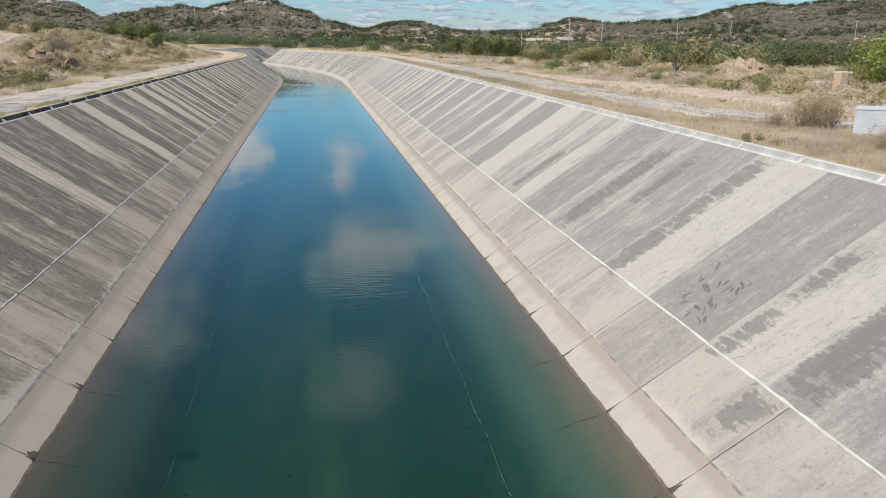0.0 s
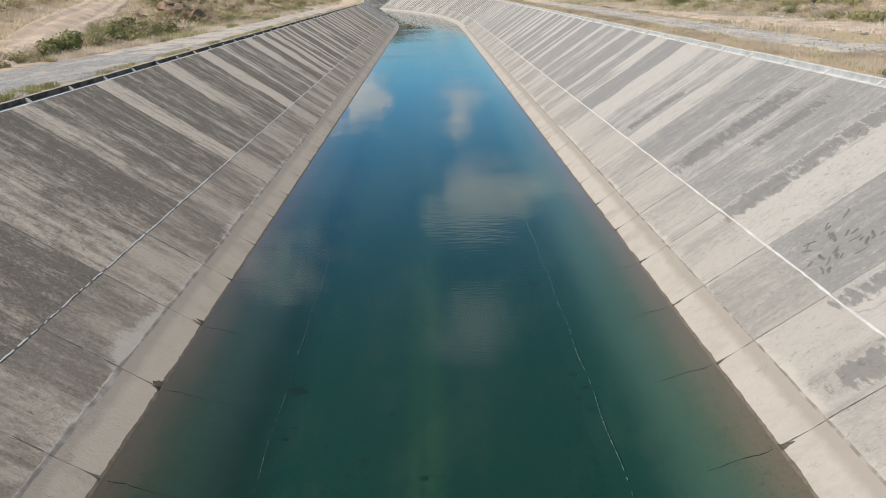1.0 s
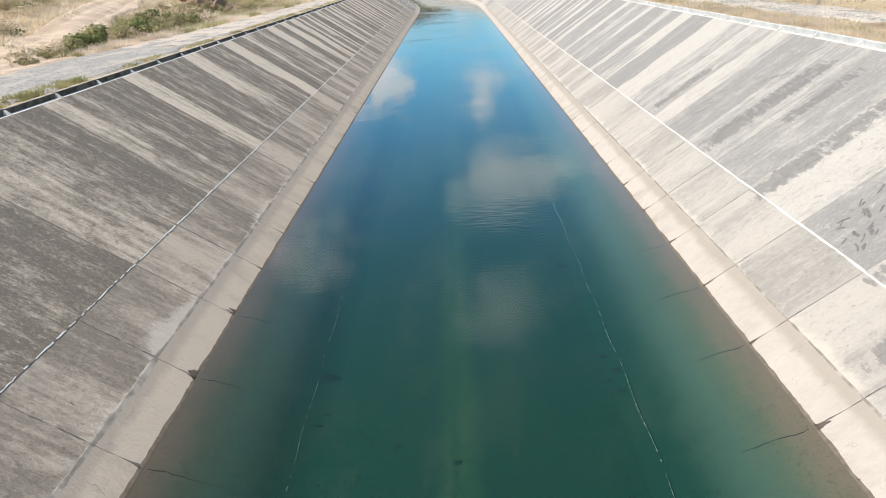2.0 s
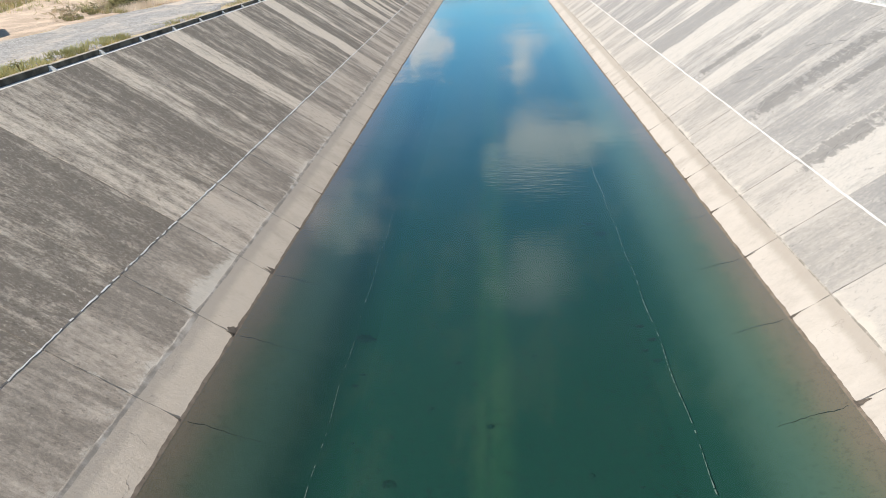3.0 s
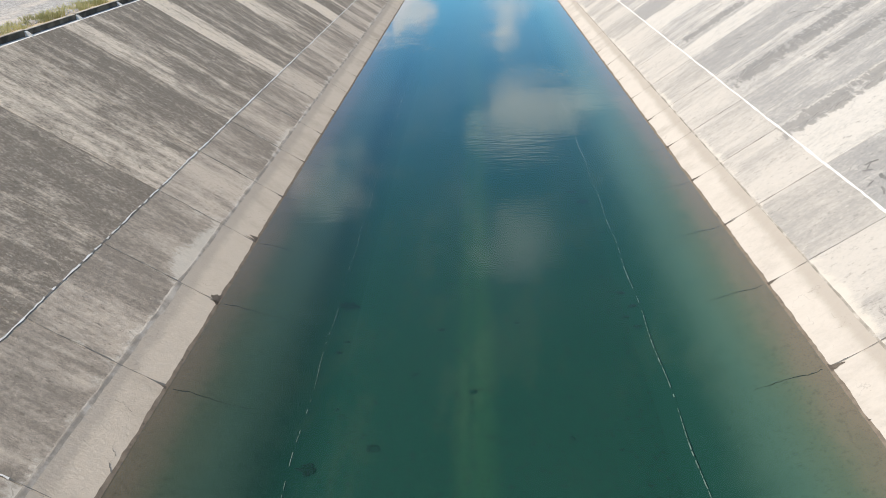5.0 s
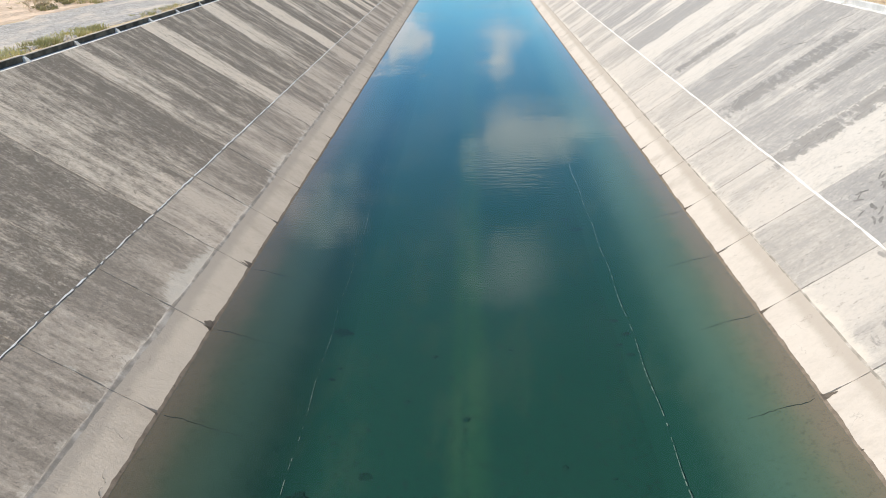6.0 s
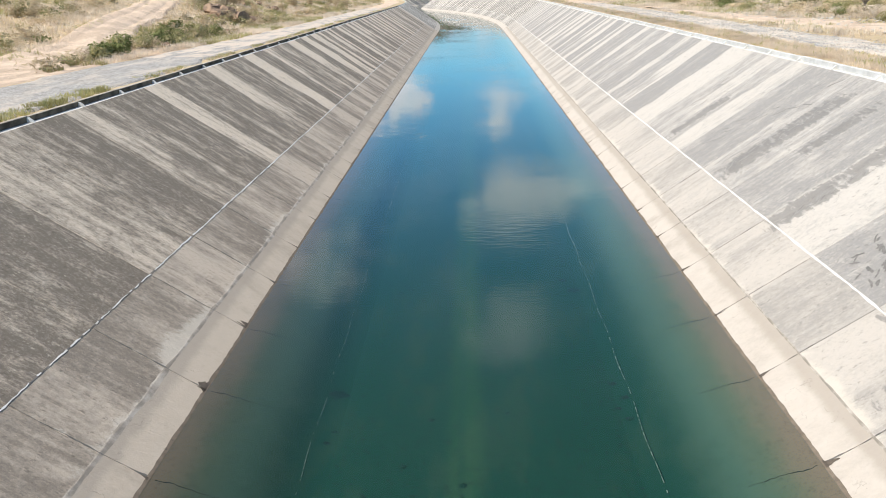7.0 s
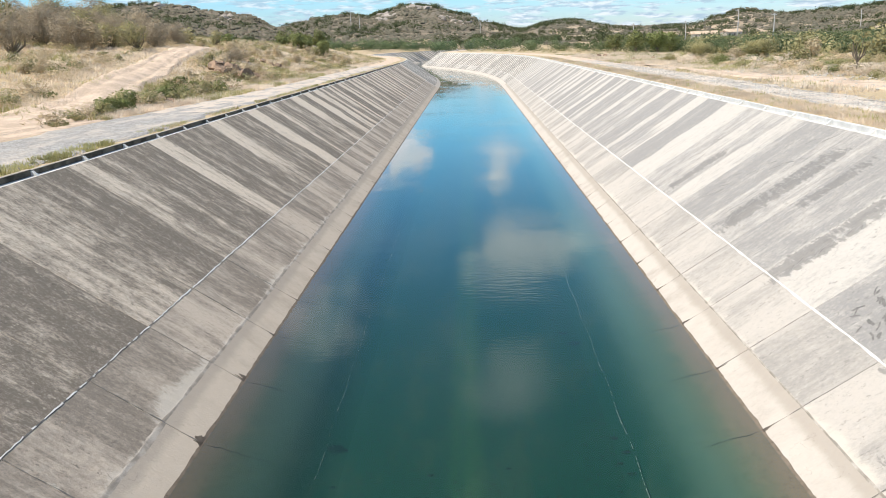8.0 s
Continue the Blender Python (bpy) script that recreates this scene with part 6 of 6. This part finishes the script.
def dirt_heap(x, y):
    ob = thing("dirt_heap", "lumpy heap of pinkish excavated earth and stones", "dirt heap", x, y)
    bm = bmesh.new()
    bmesh.ops.create_grid(bm, x_segments=64, y_segments=44, size=1.0)
    for v in bm.verts:
        r = math.hypot(v.co.x, v.co.y)
        h = max(0.0, 1 - r * r) ** 1.3
        p = Vector((v.co.x * 4, v.co.y * 3, 2))
        z = 2.1 * h * (0.65 + 0.5 * abs(noise.noise(p))) + 0.5 * h * noise.noise(p * 2.5) + 0.4 * h * noise.noise(p * 6) - 0.12
        v.co = Vector((v.co.x * 5.2, v.co.y * 3.0, z))
    part("earth", bm, M["spoil"], ob)
    rng = np.random.default_rng(6)
    for i in range(14):
        v, f = boulder_data(rng, 0.12 + 0.2 * rng.random())
        ob2 = piece("stone", mesh_of("stone", v, f, M["rock"]), ob)
        ob2.location = (rng.normal() * 1.6, -0.6 + rng.normal() * 0.7, 0.75 + 0.15 * rng.normal())


dirt_heap(43.5, 66.5)


def ruined_pillar(x, y):
    """A stub of brickwork with a niche."""
    ob = thing("brick_pillar", "crumbling plastered brick pillar with a niche, on rubble", "pillar", x, y, 12)
    ob.matrix_basis = ob.matrix_basis @ Matrix.Diagonal((0.72, 0.72, 0.82, 1))
    rng = random.Random(3)
    mats = [plain_material("brick_plaster", (0.74, 0.53, 0.39), (0.78, 0.62, 0.48), 3.0), plain_material("old_mortar", (0.80, 0.70, 0.56), (0.70, 0.60, 0.47), 4.0)]
    part("core", box_bm(-0.5, 0.3, -0.42, 0.42, -0.1, 1.42, 0.03), mats[1], ob)
    me = mesh_of("brick", *brick_data(0.24, 0.11, 0.09), mats[0])
    for course in range(13):
        for k in range(4):
            if rng.random() < 0.08 or (course > 10 and rng.random() < 0.4):
                continue
            off = 0.12 if course % 2 else 0.0
            m = pose(-0.46 + 0.25 * k - off * 0.5, -0.46 + rng.uniform(-0.01, 0.01), 0.05 + course * 0.108, 0, 0, rng.uniform(-2, 2))
            piece("brick", me, ob, m)
            if k < 3:
                piece("brick", me, ob, pose(-0.54, -0.28 + 0.25 * k + off * 0.5, 0.05 + course * 0.108, 0, 0, 90))
    part("jamb", box_bm(0.5, 0.66, -0.4, 0.4, -0.1, 1.35, 0.03), mats[1], ob)
    part("lintel", box_bm(-0.56, 0.72, -0.5, 0.5, 1.40, 1.55, 0.04), mats[1], ob, "broken concrete lintel")


def brick_data(l, w, h):
    bm = box_bm(-l / 2, l / 2, -w / 2, w / 2, 0, h, 0.006)
    bm.verts.index_update()
    vs = [v.co.copy() for v in bm.verts]
    fs = [tuple(v.index for v in f.verts) for f in bm.faces]
    bm.free()
    return vs, fs


ruined_pillar(32.3, 34.4)


def concrete_box(x, y):
    ob = thing("concrete_box", "pale grey concrete box with a flat cap, in dry grass", "concrete box", x, y, -38)
    white = plain_material("pale_render", (0.60, 0.625, 0.64), (0.54, 0.565, 0.58), 1.2)
    part("body", box_bm(-1.1, 1.1, -0.7, 0.7, -0.2, 0.815, 0.02), white, ob)
    part("cap", box_bm(-1.103, 1.103, -0.703, 0.703, 0.818, 0.86, 0.012), white, ob, "flat concrete cap")


concrete_box(18.22, 11.9)


def power_pole(high):
    ob = tagged(new("power_pole"), "pale concrete power pole with a short crossarm", "power pole", "power poles across the plain")
    v, f = tube_data([(0, 0, -0.3), (0, 0, high * 0.5), (0, 0, high)], [0.19, 0.16, 0.12], 8)
    piece("pole", mesh_of("pole", v, f, M["wood_pole"]), ob)
    part("crossarm", box_bm(-0.95, 0.95, 0.1, 0.22, high - 0.55, high - 0.42, 0.01), M["wood_pole"], ob)
    for k in (-0.85, -0.3, 0.3, 0.85):
        v, f = tube_data([(k, 0.16, high - 0.43), (k, 0.16, high - 0.33), (k, 0.16, high - 0.2)], [0.03, 0.07, 0.04], 6)
        piece("insulator", mesh_of("insulator", v, f, M["sealant"]), ob)
    return ob


pole = power_pole(9.0)
spots = [(20.2, 250, 1.0), (11.3, 330, 1.0), (14.7, 340, 1.0), (18.0, 420, 1.5), (25.2, 480, 1.3), (28.6, 520, 1.1), (0.8, 560, 1.6), (-7.6, 640, 1.3), (-8.2, 660, 1.3), (36.0, 470, 1.2)]
for i, (az, r, s) in enumerate(spots):
    x, y = r * math.sin(radians(az)), r * math.cos(radians(az)) - 11
    m = pose(x, y, ground_height(x, y), 0, 0, 20 + 13 * i)
    ob = pole if i == 0 else copy_thing(pole, m)
    ob.matrix_basis = m @ Matrix.Diagonal((s, s, s, 1))


def cactus_tree(x, y):
    """A bare, many-armed dry-land tree with tufted ends."""
    ob = thing("thorn_tree", "dark gnarled thorn tree with sparse grey-green tufts", "tree", x, y)
    rng = np.random.default_rng(8)
    verts, faces, lobes = [], [], []
    for i in range(9):
        a = 6.283 * i / 9 + rng.random()
        e = Vector((0.75 * math.cos(a) * (0.5 + rng.random() * 0.6), 0.6 * math.sin(a), 1.5 + 1.3 * rng.random()))
        v, f = tube_data([(0, 0, -0.1), (0.05 * math.cos(a), 0.05 * math.sin(a), 0.8), Vector((e.x * 0.7, e.y * 0.7, e.z * 0.65)), e], [0.06, 0.05, 0.035, 0.02], 6)
        k = len(verts)
        verts += v
        faces += [tuple(p + k for p in q) for q in f]
        lobes.append((tuple(e), (0.28, 0.28, 0.22)))
    piece("trunk", mesh_of("trunk", verts, faces, M["bark"]), ob)
    v, f, out = leaf_quads(rng, lobes, 380, 0.09)
    piece("crown", mesh_of("crown", v, f, M["leaf_olive"]), ob)


cactus_tree(29.2, 51.0)


def house(x, y, l, w, h, turn):
    ob = thing("house", "small whitewashed house with a tiled roof, far off", "house", x, y, turn, group="houses on the far plain")
    wall = plain_material("whitewash", (0.55, 0.52, 0.46), (0.47, 0.43, 0.37), 0.5)
    part("wall", box_bm(-l / 2, l / 2, -w / 2, w / 2, -1, h, 0.02), wall, ob)
    bm = bmesh.new()
    pts = [(-l / 2 - 0.4, -w / 2 - 0.4, h), (l / 2 + 0.4, -w / 2 - 0.4, h), (l / 2 + 0.4, w / 2 + 0.4, h), (-l / 2 - 0.4, w / 2 + 0.4, h), (-l / 2 - 0.4, 0, h + 0.28 * w), (l / 2 + 0.4, 0, h + 0.28 * w)]
    vs = [bm.verts.new(p) for p in pts]
    for q in ((0, 1, 5, 4), (2, 3, 4, 5), (0, 4, 3), (1, 2, 5), (3, 2, 1, 0)):
        bm.faces.new([vs[i] for i in q])
    part("roof", bm, M["spoil"], ob, "faded clay tile roof")
    dark = plain_material("shutter", (0.1, 0.09, 0.08), (0.14, 0.12, 0.1), 1.0)
    for k in (-0.3, 0.3):
        part("window", box_bm(k * l - 0.5, k * l + 0.5, -w / 2 - 0.03, -w / 2 + 0.05, 1.0, 2.0), dark, ob)
    part("door", box_bm(-0.45, 0.45, -w / 2 - 0.03, -w / 2 + 0.05, 0, 2.05), dark, ob)


for az, r, l, w, h, turn in ((13.4, 470, 11, 6, 2.8, 10), (15.9, 480, 14, 6, 2.6, -14), (17.6, 470, 10, 6, 2.8, 20), (14.6, 520, 9, 6, 2.6, 40)):
    house(r * math.sin(radians(az)), r * math.cos(radians(az)) - 11, l, w, h, turn)


# ---- parked car on the dirt by the left-hand road ----
def parked_car(x, y, turn):
    ob = thing("parked_car", "dark grey hatchback parked on the sandy verge", "car", x, y, turn)
    paint, T = material("dark_car_paint")
    finish(T, (0.025, 0.027, 0.03), 0.28, spec=0.5)
    rubber, T = material("tyre_rubber")
    finish(T, (0.018, 0.018, 0.018), 0.85)
    alloy, T = material("alloy")
    finish(T, (0.45, 0.45, 0.46), 0.35, metal=0.9)
    glass, T = material("dark_glass")
    finish(T, (0.01, 0.012, 0.014), 0.05, spec=0.6)
    red, T = material("red_lens")
    finish(T, (0.35, 0.01, 0.01), 0.2)
    # cross sections along the car: y, half width, floor, shoulder, roof, half width of the roof
    secs = [(-2.05, 0.70, 0.42, 0.82, 0.86, 0.62), (-1.98, 0.80, 0.32, 0.95, 1.02, 0.66), (-1.75, 0.85, 0.26, 0.98, 1.32, 0.60), (-1.2, 0.86, 0.22, 0.97, 1.46, 0.60), (0.0, 0.86, 0.2, 0.95, 1.49, 0.60),
            (0.55, 0.86, 0.2, 0.94, 1.36, 0.60), (1.05, 0.85, 0.2, 0.92, 1.0, 0.66), (1.7, 0.82, 0.25, 0.84, 0.88, 0.64), (1.98, 0.72, 0.36, 0.68, 0.7, 0.58)]
    bm = bmesh.new()
    rings = []
    for cy, w, z0, zs, zr, wr in secs:
        ring = [(-w * 0.92, z0), (-w, z0 + 0.2), (-w, zs - 0.08), (-w * 0.96, zs), (-wr, zr - 0.05), (-wr * 0.85, zr), (wr * 0.85, zr), (wr, zr - 0.05), (w * 0.96, zs), (w, zs - 0.08), (w, z0 + 0.2), (w * 0.92, z0)]
        rings.append([bm.verts.new((a, cy, b)) for a, b in ring])
    for p, q in zip(rings, rings[1:]):
        for i in range(12):
            bm.faces.new((p[i], p[(i + 1) % 12], q[(i + 1) % 12], q[i]))
    bm.faces.new(rings[0])
    bm.faces.new(rings[-1][::-1])
    bmesh.ops.recalc_face_normals(bm, faces=bm.faces[:])
    for face in bm.faces:
        face.smooth = True
    body = part("body", bm, paint, ob)
    part("rear_window", box_bm(-0.52, 0.52, -0.02, 0.02, -0.17, 0.17, 0.015), glass, ob, "dark tinted rear window").matrix_basis = pose(0, -1.90, 1.16, -38)
    part("rear_bumper", box_bm(-0.78, 0.78, -2.12, -1.95, 0.36, 0.62, 0.04), paint, ob)
    part("number_plate", box_bm(-0.25, 0.25, -2.135, -2.115, 0.66, 0.77), M["kerb"], ob)
    for s in (-1, 1):
        part("tail_light", box_bm(0.60 * s - 0.11, 0.60 * s + 0.11, -2.06, -1.93, 0.74, 0.92, 0.03), red, ob)
        part("side_window", box_bm(0.745 * s - 0.01, 0.745 * s + 0.01, -1.3, 0.45, 1.02, 1.3, 0.008), glass, ob)
        part("mirror", box_bm(0.95 * s - 0.09, 0.95 * s + 0.09, 0.55, 0.68, 0.95, 1.08, 0.03), paint, ob)
        for cy in (-1.28, 1.28):
            bm = bmesh.new()
            bmesh.ops.create_cone(bm, cap_ends=True, segments=28, radius1=0.31, radius2=0.31, depth=0.2, matrix=pose(0.76 * s, cy, 0.31, 0, 90, 0))
            bmesh.ops.bevel(bm, geom=[e for e in bm.edges if len(e.link_faces) == 2 and e.calc_face_angle() > 1], offset=0.03, segments=2, affect="EDGES")
            wheel = part("wheel", bm, rubber, ob, "black rubber tyre")
            bm = bmesh.new()
            bmesh.ops.create_cone(bm, cap_ends=True, segments=20, radius1=0.2, radius2=0.17, depth=0.03, matrix=pose(0.872 * s, cy, 0.31, 0, 90 * s, 0))
            part("rim", bm, alloy, wheel, "grey alloy rim")


parked_car(-20.65, 19.32, 32)
